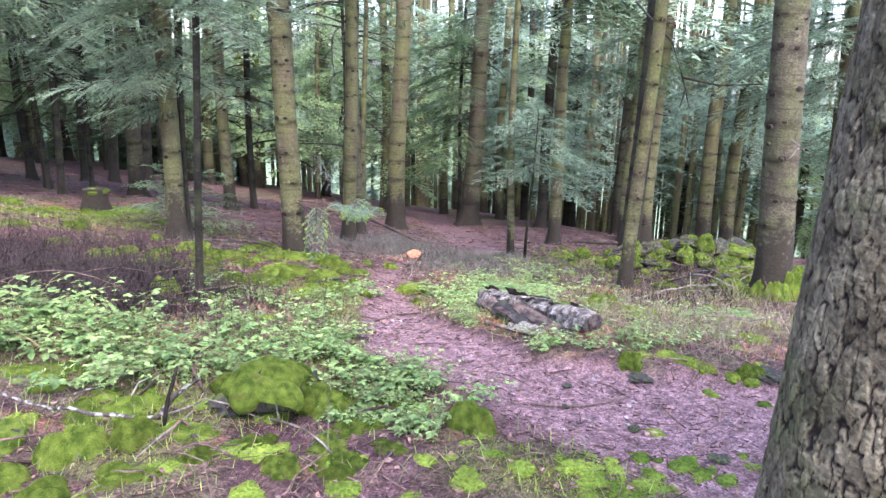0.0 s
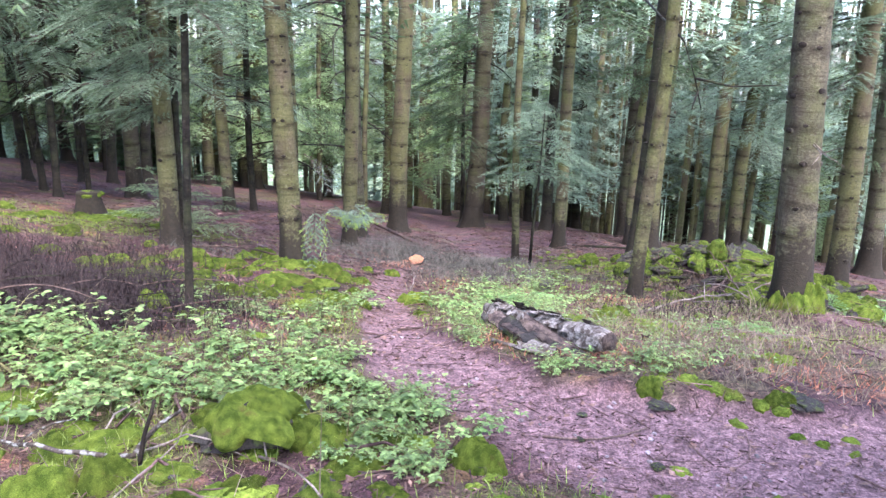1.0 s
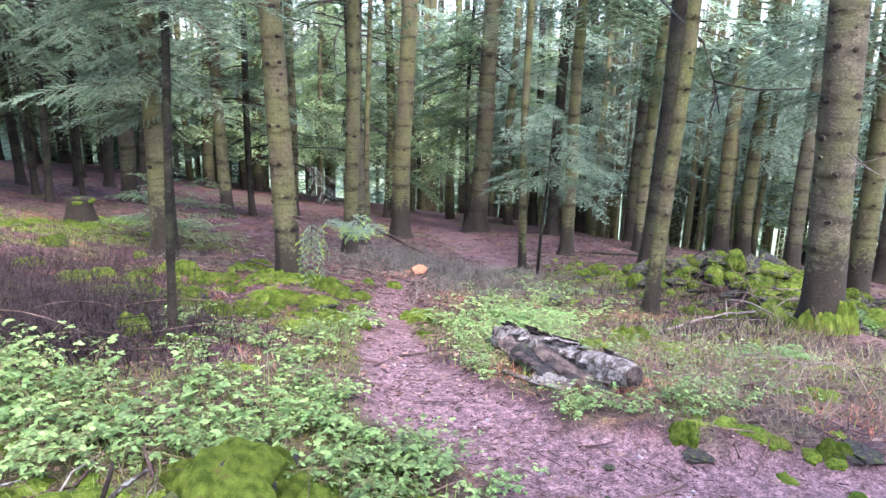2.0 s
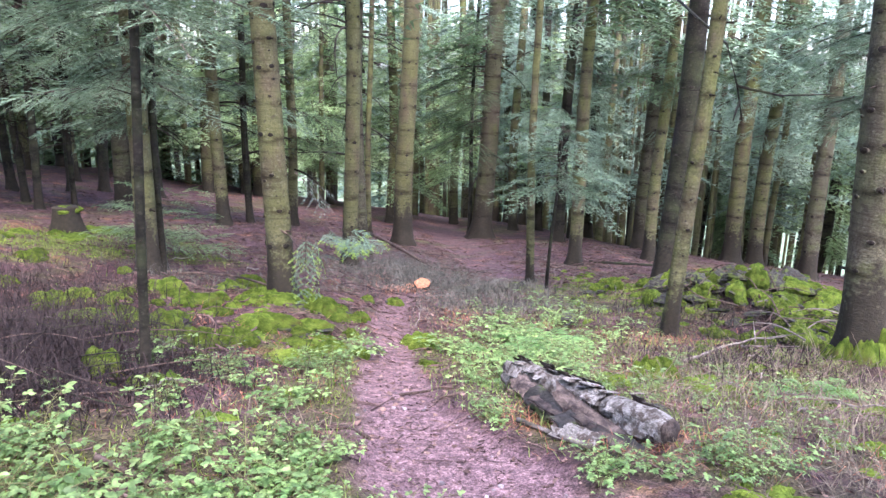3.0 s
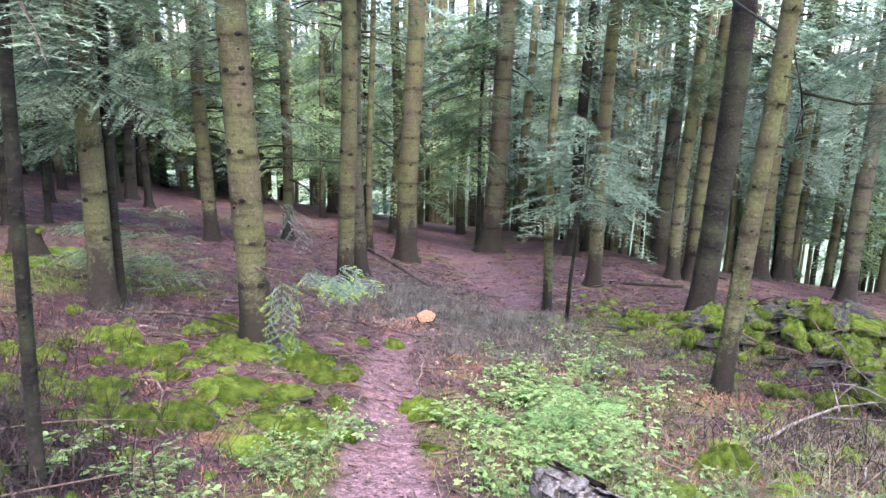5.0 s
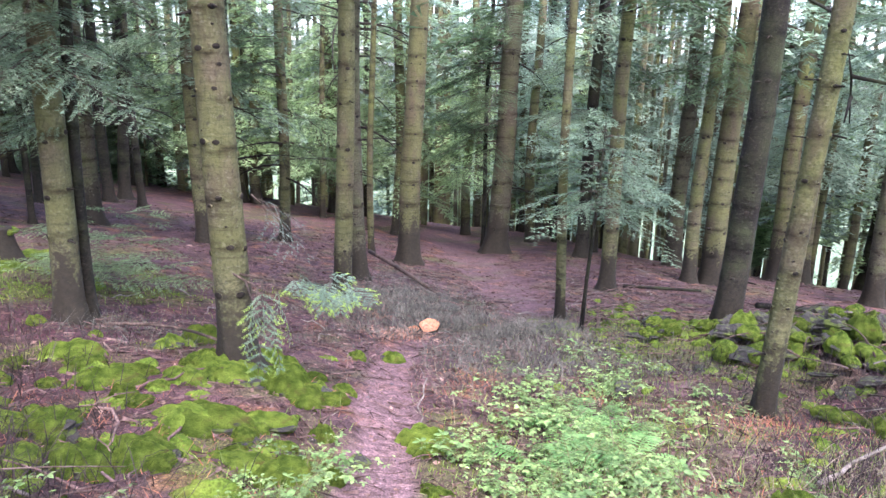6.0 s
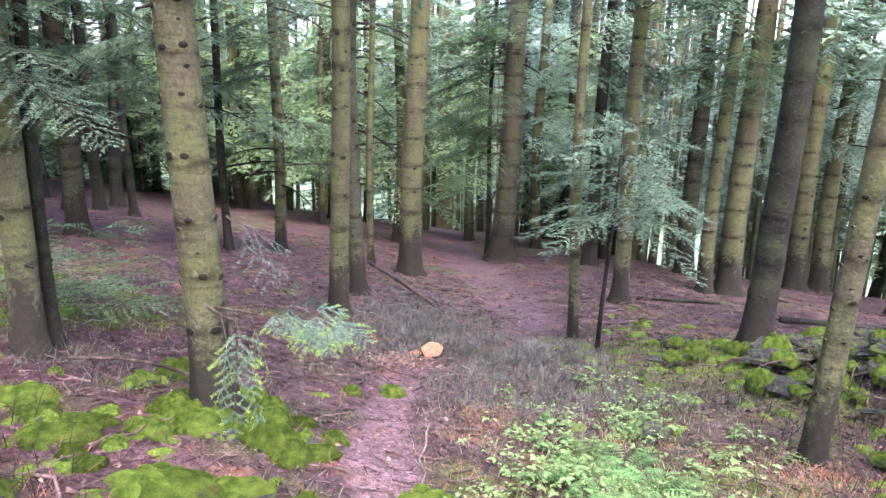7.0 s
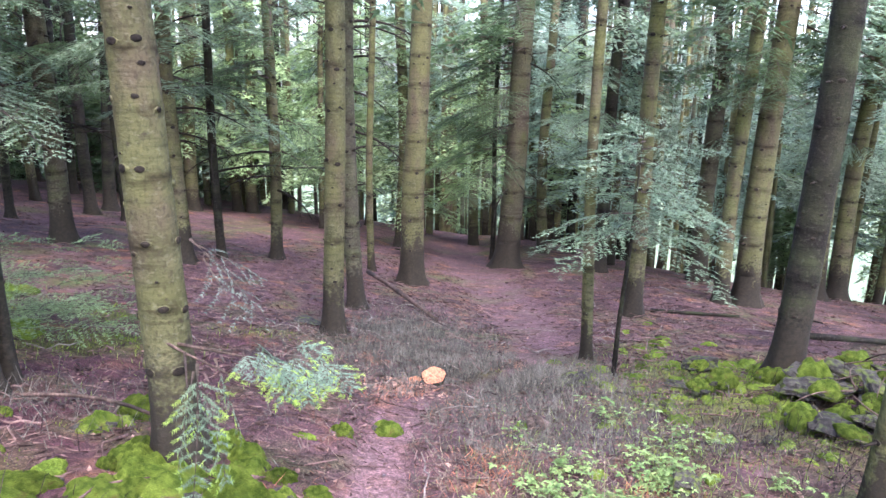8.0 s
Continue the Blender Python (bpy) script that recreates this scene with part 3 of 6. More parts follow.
def dead_limbs(t, seed, count=11, low=1.2, high=5.5, reach=1.3, lean=0.0):
    q = np.random.RandomState(seed)
    for _ in range(count):
        h = q.uniform(low, high)
        part("dead_limb", DEADLIMB[q.randint(6)], t, "bare dark dead limb", pose(math.tan(radians(lean)) * h, 0, h, 0, q.uniform(-15, 20), q.uniform(0, 360)) @ Matrix.Scale(reach * q.uniform(0.5, 1.1), 4))


RIGHTFIR = [crown_mesh(120 + i, 4.6, 9.5, 2.2, 38, 0.8, (NEEDLE_BLUE if i else NEEDLE, TWIG), **FAR) for i in range(2)]
# Canopy out of view, added to keep light off the left ground.
SHADE_CANOPY = [crown_mesh(76 + i, 4.2, 10.0, 2.4, 50, 0.6, gap=0.1, step_len=0.06, blade=0.085, width=0.013) for i in range(2)]
tree_count = [0]


def spruce(x, y, r, bark, label, lean=0.0, nod=0.0, height=13.0, whorl=0.42, high=True, limbs=0, sides=14, turn=0.0, flare=1.7, bend=0.04, crown_of=None, scale=1.0):
    """A named stem at its own place, with its crown and dead limbs."""
    tree_count[0] += 1
    i = tree_count[0]
    t = thing("spruce_tree", label, "tree", pose(x, y, gz(x, y) - 0.02))
    part("trunk", trunk_geo(200 + i, r, height, whorl, sides, True, flare, radians(lean), radians(nod), bend=bend).mesh("trunk", (bark, KNOT)), t)
    if high and (y < 13 or x < -5):
        part("crown", HIGH[i % 3], t, m=pose(height * math.tan(radians(lean)) * 0.6, 0, 0, 0, 0, turn + 97 * i))
    if crown_of is not None:
        part("crown", crown_of, t, m=pose(0, 0, 0, 0, 0, turn + 61 * i) @ Matrix.Scale(scale, 4))
    if limbs is not None and (limbs or not (high and (y < 13 or x < -5))):
        dead_limbs(t, 500 + i, 11 if limbs else 4, lean=lean, reach=1.3 if limbs else 0.5)
    return t


PALE = "tall spruce with pale brown bark and rows of knots"
MOSSY = "slender spruce with green algae on its bark"
DARK = "thin spruce stem in a near-black bark colour"
main_tree = spruce(-1.645, 7.65, 0.122, BARK, "thick pale spruce with knotted bark and a mossy foot", -2.9, whorl=0.3, sides=22, flare=1.6, bend=0.012, crown_of=SHADE_CANOPY[0])
spruce(-1.785, 4.97, 0.03, BARK_DARK, "thin leaning dark sapling stem", 1.5, height=6, whorl=0.3, high=False, limbs=None, sides=8, flare=1.4, bend=0.03)
spruce(-3.22, 8.35, 0.108, BARK, MOSSY, 1.0, crown_of=SHADE_CANOPY[1])
spruce(-3.17, 8.56, 0.05, BARK_DARK, MOSSY, 1.6, high=False, limbs=None, sides=10)
spruce(-4.53, 14.8, 0.125, BARK_MOSSY, MOSSY, -0.3, limbs=2, crown_of=SHADE_CANOPY[0])
spruce(-4.25, 15.6, 0.075, BARK_DARK, DARK, -0.8, sides=10, limbs=3)
spruce(-3.53, 16.3, 0.105, BARK, PALE, 0.5, limbs=1)
spruce(-1.56, 11.4, 0.112, BARK, PALE, -0.3, crown_of=SHADE_CANOPY[1])
spruce(-1.58, 13.0, 0.108, BARK_RED, PALE, -0.8)
spruce(-1.93, 16.9, 0.068, BARK_MOSSY, MOSSY, 0.1, sides=10)
dead_limbs(spruce(-2.6, 18.0, 0.055, BARK_DARK, "dead black spruce with bare drooping limbs", 0.0, sides=8, high=False), 640, 34, 1.5, 6.5, 1.7)
spruce(-1.10, 16.0, 0.2, BARK, PALE, 0.7, sides=18, whorl=0.5)
spruce(0.70, 20.0, 0.265, BARK_RED, "tall red-brown spruce beside the path", 2.4, sides=18, limbs=2, whorl=0.5, crown_of=RIGHTFIR[0])
spruce(0.45, 21.6, 0.06, BARK_DARK, DARK, 0.5, sides=8)
spruce(1.12, 11.3, 0.062, BARK_MOSSY, MOSSY, -1.0, sides=10, flare=1.3, high=False, height=9)
spruce(2.26, 14.2, 0.125, BARK_MOSSY, MOSSY, 0.8, crown_of=RIGHTFIR[0])
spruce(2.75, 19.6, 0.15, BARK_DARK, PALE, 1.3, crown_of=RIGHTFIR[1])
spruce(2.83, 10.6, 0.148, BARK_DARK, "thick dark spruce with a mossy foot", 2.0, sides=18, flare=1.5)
spruce(2.09, 7.8, 0.078, BARK_MOSSY, MOSSY, 0.5, sides=12, flare=1.3, height=10, whorl=0.3)
spruce(4.96, 19.7, 0.2, BARK_RED, PALE, -0.5, crown_of=RIGHTFIR[0])
spruce(4.17, 16.0, 0.128, BARK_MOSSY, MOSSY, 0.4)
spruce(4.62, 16.1, 0.205, BARK, PALE, 1.0, crown_of=RIGHTFIR[1])
spruce(6.89, 18.4, 0.2, BARK_MOSSY, PALE, 0.0, crown_of=RIGHTFIR[0])
spruce(7.34, 15.5, 0.165, BARK_RED, PALE, -0.9)
spruce(8.0, 19.6, 0.19, BARK_MOSSY, MOSSY, 0.9, crown_of=RIGHTFIR[1])
spruce(3.12, 6.42, 0.16, BARK_RED, "thick spruce with bright moss round its foot", -2.6, sides=20, whorl=0.3, flare=1.5)
spruce(6.06, 10.9, 0.16, BARK, PALE, -1.5)
spruce(9.3, 15.4, 0.21, BARK_RED, PALE, -3.0, crown_of=RIGHTFIR[0])
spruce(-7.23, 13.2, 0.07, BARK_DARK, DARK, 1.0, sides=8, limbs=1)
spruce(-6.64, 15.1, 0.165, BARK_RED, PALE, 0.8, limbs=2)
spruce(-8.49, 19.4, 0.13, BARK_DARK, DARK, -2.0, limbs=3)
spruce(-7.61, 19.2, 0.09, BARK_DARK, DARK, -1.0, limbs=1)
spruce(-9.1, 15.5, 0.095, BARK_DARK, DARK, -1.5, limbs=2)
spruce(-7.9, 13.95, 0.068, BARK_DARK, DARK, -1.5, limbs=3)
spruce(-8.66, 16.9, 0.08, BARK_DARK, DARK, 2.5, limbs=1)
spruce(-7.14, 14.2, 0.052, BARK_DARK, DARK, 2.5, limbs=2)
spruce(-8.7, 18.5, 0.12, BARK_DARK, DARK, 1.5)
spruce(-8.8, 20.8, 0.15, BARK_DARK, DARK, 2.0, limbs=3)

# Stems of the stand behind, shared meshes.
STAND = [(trunk_geo(300 + i, 0.13, 13, 0.5, 9, True, 1.5, bend=0.06).mesh("trunk", (b, KNOT))) for i, b in enumerate((BARK_MOSSY, BARK, BARK_DARK, BARK_RED, BARK_DARK, BARK_MOSSY))]
taken = [(o.location.x, o.location.y) for o in scene.objects if o.name.startswith("spruce_tree")]


def stand_tree(x, y, rng, low=None, size=1.0, high=True, limbs=False, thick=1.0):
    k = rng.uniform(0.6, 1.5) * thick
    t = thing("spruce_tree", "spruce of the dense stand, seen or added out of view", "tree", pose(x, y, gz(x, y) - 0.03, 0, rng.uniform(-1.5, 1.5), rng.uniform(0, 360)), "trees of the stand")
    part("trunk", STAND[rng.randint(6)], t, m=Matrix.Diagonal((k, k, 1.5 if y > 30 else 1, 1)))
    if low is not None:
        part("crown", low, t, m=Matrix.Scale(size, 4))
    elif high:
        part("crown", HIGH[rng.randint(3)], t)
    if limbs or (low is None and not high):
        dead_limbs(t, rng.randint(9999), 9 if limbs else 5)
    taken.append((x, y))


rng = np.random.RandomState(11)


def free(x, y, d):
    return all((x - a) ** 2 + (y - b) ** 2 > d * d for a, b in taken)


def fill(count, xlo, xhi, ylo, yhi, gap, chooser):
    made = tries = 0
    while made < count and tries < 4000:
        tries += 1
        x, y = rng.uniform(xlo, xhi), rng.uniform(ylo, yhi)
        if not free(x, y, gap) or (path_mask(x, y) > 0.2 and y < 22):
            continue
        made += 1
        chooser(x, y)


HIGHFIR = [crown_mesh(85 + i, 3.2, 8.5, 2.0, 48, 1.0, (NEEDLE_HAZE, TWIG), **FAR) for i in range(3)]


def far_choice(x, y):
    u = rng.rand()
    low = LOWFIR[rng.randint(4)] if u < 0.2 else (LOWFIR_LIT[rng.randint(3)] if u < 0.55 else (HIGHFIR[rng.randint(3)] if u < 0.8 else None))
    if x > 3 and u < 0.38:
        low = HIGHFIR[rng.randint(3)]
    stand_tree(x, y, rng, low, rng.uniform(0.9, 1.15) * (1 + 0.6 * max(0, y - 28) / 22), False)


fill(32, -20, 20, 22, 33, 1.5, far_choice)
fill(12, -34, -14, 34, 56, 2.0, far_choice)
fill(12, 0, 30, 34, 44, 2.0, far_choice)
fill(8, 3, 22, 22, 30, 1.6, lambda x, y: stand_tree(x, y, rng, HIGHFIR[rng.randint(3)], rng.uniform(1.0, 1.3), False))
fill(20, 8, 24, 14, 32, 1.3, far_choice)
fill(3, -8, 1, 23, 29, 1.5, lambda x, y: stand_tree(x, y, rng, LOWFIR_LIT[rng.randint(3)], rng.uniform(0.9, 1.1), False))
NEARGROUND = [crown_mesh(110 + i, 0.3, 6, 2.6, 80, 1.2, (NEEDLE_LIT if i else NEEDLE_HAZE, TWIG), **FAR) for i in range(3)]
SHRUBFIR = [crown_mesh(95 + i, 0.1, 8, 2.5, 95, 0.4, (NEEDLE_HAZE if i else NEEDLE, TWIG), **FAR) for i in range(3)]
fill(5, -20, -8, 24, 32, 1.4, lambda x, y: stand_tree(x, y, rng, SHRUBFIR[0], rng.uniform(0.8, 1.1), False))
fill(12, -38, -12, 28, 46, 1.6, lambda x, y: stand_tree(x, y, rng, SHRUBFIR[rng.randint(3)], rng.uniform(0.9, 1.4), False))
fill(7, -30, -13, 14, 30, 1.5, lambda x, y: stand_tree(x, y, rng, SHRUBFIR[0], rng.uniform(0.8, 1.2), True))
fill(5, 13, 27, 36, 46, 1.6, lambda x, y: stand_tree(x, y, rng, HIGHFIR[rng.randint(3)], rng.uniform(1.3, 1.8), False))
fill(13, -36, 6, 45, 58, 2.4, lambda x, y: stand_tree(x, y, rng, NEARGROUND[rng.randint(3)], rng.uniform(1.6, 2.2), False))
fill(20, -12, 16, 28, 42, 1.4, lambda x, y: stand_tree(x, y, rng, HIGHFIR[rng.randint(3)], 1.65, False))


def far_stems():
    """Thin stems of the far stand, too many and too far to tell apart."""
    g = Geo()

    def stem(x, y):
        z, k, a = gz(x, y) - 0.1, rng.uniform(0.035, 0.11), rng.uniform(-0.3, 0.3)
        g.tube([(x, y, z), (x + a * 0.4, y, z + 5), (x + a, y, z + 16)], (k * 1.3, k, k * 0.5), 7, rng.randint(3), False)

    fill(190, 3, 38, 22, 46, 0.5, stem)
    fill(120, -14, 8, 26, 46, 0.5, stem)
    tagged(new("far_stems", g.mesh("far_stems", (BARK, BARK_MOSSY, BARK_RED))), "many thin pale stems of the distant stand", "trees", kind="stuff")


far_stems()
fill(24, -26, -9.5, 12, 32, 1.3, lambda x, y: stand_tree(x, y, rng, MIDFIR[rng.randint(3)] if rng.rand() < 0.6 else None, 1.0, True, rng.rand() < 0.5))
# Mostly unseen trees round the camera, added to close the stand and shade it.
fill(26, -14, 14, -14, -2.5, 2.2, lambda x, y: stand_tree(x, y, rng, None, 1.0, True))
fill(16, -15, -7.6, -1, 11, 1.5, lambda x, y: stand_tree(x, y, rng, MIDFIR[rng.randint(3)], 1.1, True))
fill(8, 6, 14, 0, 10, 2.0, lambda x, y: stand_tree(x, y, rng, None, 1.0, True))

# Leafy understorey firs that fill the middle distance.
for x, y, k, kind in ((-1.9, 21.8, 0.9, 4), (0.0, 25.0, 1.0, 5), (-4.4, 26.0, 1.1, 6), (1.9, 23.5, 0.95, 2), (3.4, 21.5, 0.75, 3), (6.1, 21.8, 0.9, 1),
                      (-6.8, 25.5, 1.1, 6), (8.9, 21.0, 0.9, 2), (4.6, 25.0, 1.0, 0), (10.4, 17.6, 0.8, 3)):
    stand_tree(x, y, rng, LOWFIR[kind] if kind < 4 else LOWFIR_LIT[kind - 4], k, False)


def near_branches(x, y, z, rows, label, mats, name="young_fir", seed=1, tree=None, **kw):
    """Single sprays on one stem or tree: rows of (dx, dy, dz, length, turn, tilt, droop)."""
    q = np.random.RandomState(seed)
    t = None
    for dx, dy, dz, ln, turn, tilt, dr in rows:
        v, f, m = spray(q, ln, dr, **kw)
        R = rot(q.uniform(-0.25, 0.25), -radians(tilt), radians(turn))
        me = tri_mesh("spray", v @ R.T, f, mats, np.minimum(m, len(mats) - 1))
        if tree is not None:
            part(name, me, tree, label, Matrix.Translation(Vector((x + dx, y + dy, z + dz)) - tree.matrix_basis.translation))
            continue
        if t is None:
            t = thing(name, label, "tree", pose(x, y, z))
        part("spray", me, t, m=Matrix.Translation((dx, dy, dz)))
    return t


SMALL = dict(gap=0.045, step_len=0.013, blade=0.03, width=0.0032, spread_w=0.42)
MEDIUM = dict(gap=0.05, step_len=0.02, blade=0.042, width=0.0055, spread_w=0.42)

# The young fir beside the path, with its black stem.
fir = near_branches(1.27, 10.7, gz(1.27, 10.7), [(0.02 + 0.05 * (i % 3), 0, 1.42 + 0.05 * i, 0.95 - 0.022 * i + 0.12 * ((i * 7) % 3 - 1), 47 * i + 137 * (i % 2), 8 - 6 * (i % 3), 0.3) for i in range(19)]
                    + [(0.08, 0, 1.7, 0.9, -10, 5, 0.35), (0.08, 0, 1.55, 0.85, -25, 0, 0.4), (0.06, 0, 1.9, 0.75, 175, 10, 0.25), (0.06, 0, 2.05, 0.7, 195, 12, 0.2), (0.1, 0, 2.2, 0.75, 5, 8, 0.2), (0.1, 0, 1.5, 0.9, 220, 0, 0.4), (0.1, 0, 1.45, 0.95, 315, -5, 0.45), (0.1, 0, 2.25, 0.5, 90, 30, 0.1), (0.1, 0, 2.3, 0.45, 260, 30, 0.1)],
                    "young fir with flat blue-green sprays on a black stem", (NEEDLE_BLUE, TWIG, NEEDLE_BLUE), "young_fir", 21, **MEDIUM)
g = Geo()
g.tube([(0, 0, -0.1), (0.02, 0, 0.6), (0.07, 0, 1.4), (0.1, 0, 2.35)], (0.028, 0.023, 0.018, 0.004), 7)
part("stem", g.mesh("stem", (BARK_DARK,)), fir)

# Low green branches of the thick spruce, with fresh tips.


def branch_on(tree, name, label, rows, mats, seed, **kw):
    """Sprays as parts of a tree: rows of world place, length, turn, tilt, droop."""
    o = tree.matrix_basis.translation
    for i, (x, y, z, ln, turn, tilt, dr) in enumerate(rows):
        v, f, m = spray(np.random.RandomState(seed + i), ln, dr, **kw)
        part(name, tri_mesh("spray", v @ rot(0.15 * (i % 3 - 1), -radians(tilt), radians(turn)).T, f, mats, np.minimum(m, len(mats) - 1)), tree, label, Matrix.Translation((x - o.x, y - o.y, z - o.z)))


twig_rng = np.random.RandomState(71)
low_rows = []
for i in range(15):
    u = i / 14
    low_rows.append((-1.22 + 0.36 * u, 7.5 - 0.08 * u + twig_rng.uniform(-0.07, 0.07), 0.14 - 0.06 * u + twig_rng.uniform(-0.06, 0.06), twig_rng.uniform(0.17, 0.27), twig_rng.uniform(-85, 65), twig_rng.uniform(-60, 5), 0.15))
branch_on(main_tree, "low_branch", "low branch with blue-green needles and fresh tips", low_rows, (NEEDLE_PALE, TWIG, NEEDLE_TIP), 31, tips=True, gap=0.026, step_len=0.006, blade=0.02, width=0.002, spread_w=0.5)
branch_on(main_tree, "grey_branch", "sparse grey lichened branch", ((-1.48, 7.55, 0.66, 0.55, -8, -40, 0.1), (-1.4, 7.5, 0.58, 0.36, -30, -48, 0.1), (-1.42, 7.5, 0.64, 0.36, 18, -28, 0.1)), (NEEDLE_GREY, TWIG, NEEDLE_BLUE), 36, gap=0.07, step_len=0.013, blade=0.02, width=0.0026)
branch_on(main_tree, "hanging_branch", "hanging twigs with fresh tips", ((-1.30, 7.1, 0.22, 0.62, -80, -80, 0.05), (-1.30, 7.14, 0.12, 0.5, -20, -74, 0.05), (-1.34, 7.15, 0.16, 0.5, -140, -76, 0.05), (-1.26, 7.2, 0.2, 0.45, 20, -74, 0.05)), (NEEDLE_BLUE, TWIG, NEEDLE_TIP), 41, tips=True, gap=0.05, step_len=0.006, blade=0.018, width=0.0018, spread_w=0.26)
g = Geo()
g.tube([(-0.02, -0.1, 0.75), (0.1, -0.1, 0.68), (0.5, -0.12, 0.5)], (0.010, 0.007, 0.003), 5)
g.tube([(0.1, -0.1, 0.68), (0.25, -0.45, 0.66)], (0.008, 0.004), 5)
g.tube([(0.06, -0.08, 0.72), (0.4, -0.12, 0.68), (0.85, -0.22, 0.6)], (0.009, 0.006, 0.003), 5)
part("bare_branch", g.mesh("bare_branch", (DEADWOOD,)), main_tree)

for name_t, label_t, base_t, rows_t, mat_t in (
        ("hanging_limb", "black bare hanging limb", (2.83, 10.6), (((2.62, 10.5, 2.5), (2.55, 8.45, 1.9), (2.8, 8.7, 1.5), (3.05, 9.1, 1.13)), ((2.8, 8.7, 1.5), (3.2, 8.6, 1.42), (3.7, 8.5, 1.45)), ((2.9, 8.85, 1.35), (2.8, 8.7, 1.15))), BARK_DARK),
        ("lichened_twig", "pale lichen-covered twig", (3.12, 6.42), (((3.05, 6.35, 1.02), (2.95, 6.0, 0.98), (2.8, 5.6, 1.0)), ((2.95, 6.0, 0.98), (3.0, 5.7, 0.9)), ((2.88, 5.8, 0.99), (2.72, 5.65, 1.08)), ((2.88, 5.8, 0.99), (2.92, 5.6, 1.06)), ((2.92, 5.9, 0.98), (2.78, 5.75, 0.9))), PALEWOOD)):
    owner = next(o for o in scene.objects if o.name.startswith("spruce_tree") and abs(o.matrix_basis.translation.x - base_t[0]) < 0.01 and abs(o.matrix_basis.translation.y - base_t[1]) < 0.01)
    g = Geo()
    for pts in rows_t:
        thin = 0.016 if mat_t is BARK_DARK else 0.006
        g.tube([np.array(p) - np.array(owner.matrix_basis.translation) for p in pts], np.linspace(thin, thin * 0.35, len(pts)), 5)
    part(name_t, g.mesh(name_t, (mat_t,)), owner, label_t)

# Overhanging sprays of the trees round the clearing.
def overhang(x, y, z, seed, count, reach, turn, label="drooping blue-green needle branch", mats=(NEEDLE, TWIG, NEEDLE_BLUE), fan=60, high=0.6):
    q = np.random.RandomState(seed)
    rows = [(0, 0, q.uniform(-high, high), reach * q.uniform(0.6, 1.1), turn + q.uniform(-fan, fan), q.uniform(-12, 8), q.uniform(0.15, 0.4)) for _ in range(count)]
    tree = min((o for o in scene.objects if o.name.startswith("spruce_tree")), key=lambda o: math.hypot(o.matrix_basis.translation.x - x, o.matrix_basis.translation.y - y))
    near_branches(x, y, z, rows, label, mats, "drooping_branch", seed, tree, **(SMALL if y < 9 else MEDIUM))


BLUE = (NEEDLE_BLUE, TWIG, NEEDLE_BLUE)
def overhang_rows(rows):
    for k, (x, y, z, n, reach, turn, fan, high, blue) in enumerate(rows):
        overhang(x, y, z, 51 + k, n, reach, turn, mats=BLUE if blue else (NEEDLE, TWIG, NEEDLE_BLUE), fan=fan, high=high)


overhang_rows(((-3.22, 8.35, 2.0, 24, 1.35, -110, 100, 0.7, 1), (-3.22, 8.35, 2.2, 16, 1.2, -20, 110, 0.8, 0), (-4.53, 14.8, 1.9, 18, 1.9, -60, 130, 1.2, 1), (-1.82, 5.0, 2.25, 16, 0.95, 40, 140, 0.4, 1),
               (-6.64, 15.1, 2.2, 22, 2.3, -70, 120, 1.2, 0), (6.06, 10.9, 2.0, 18, 2.4, 185, 45, 0.9, 1), (8.0, 19.6, 1.6, 14, 2.2, 220, 110, 1.7, 1), (0.70, 20.0, 1.4, 22, 2.6, 180, 90, 1.6, 0)))
overhang_rows(((4.96, 19.7, 1.2, 12, 1.9, 240, 110, 1.5, 1), (2.75, 19.6, 0.6, 22, 2.1, 250, 120, 1.8, 1), (-3.53, 16.3, 1.4, 18, 1.9, 260, 120, 1.4, 0), (9.3, 15.4, 1.3, 18, 2.2, 200, 90, 1.5, 0),
               (-9.1, 15.5, 2.3, 20, 2.3, -50, 90, 1.0, 0), (-7.23, 13.2, 2.3, 16, 1.9, -40, 90, 0.8, 1), (-3.12, 8.6, 1.5, 14, 1.2, 200, 80, 0.5, 1), (4.62, 16.1, 1.9, 10, 1.6, 230, 100, 1.0, 0)))

# ---------------------------------------------------------------- the pine beside the camera


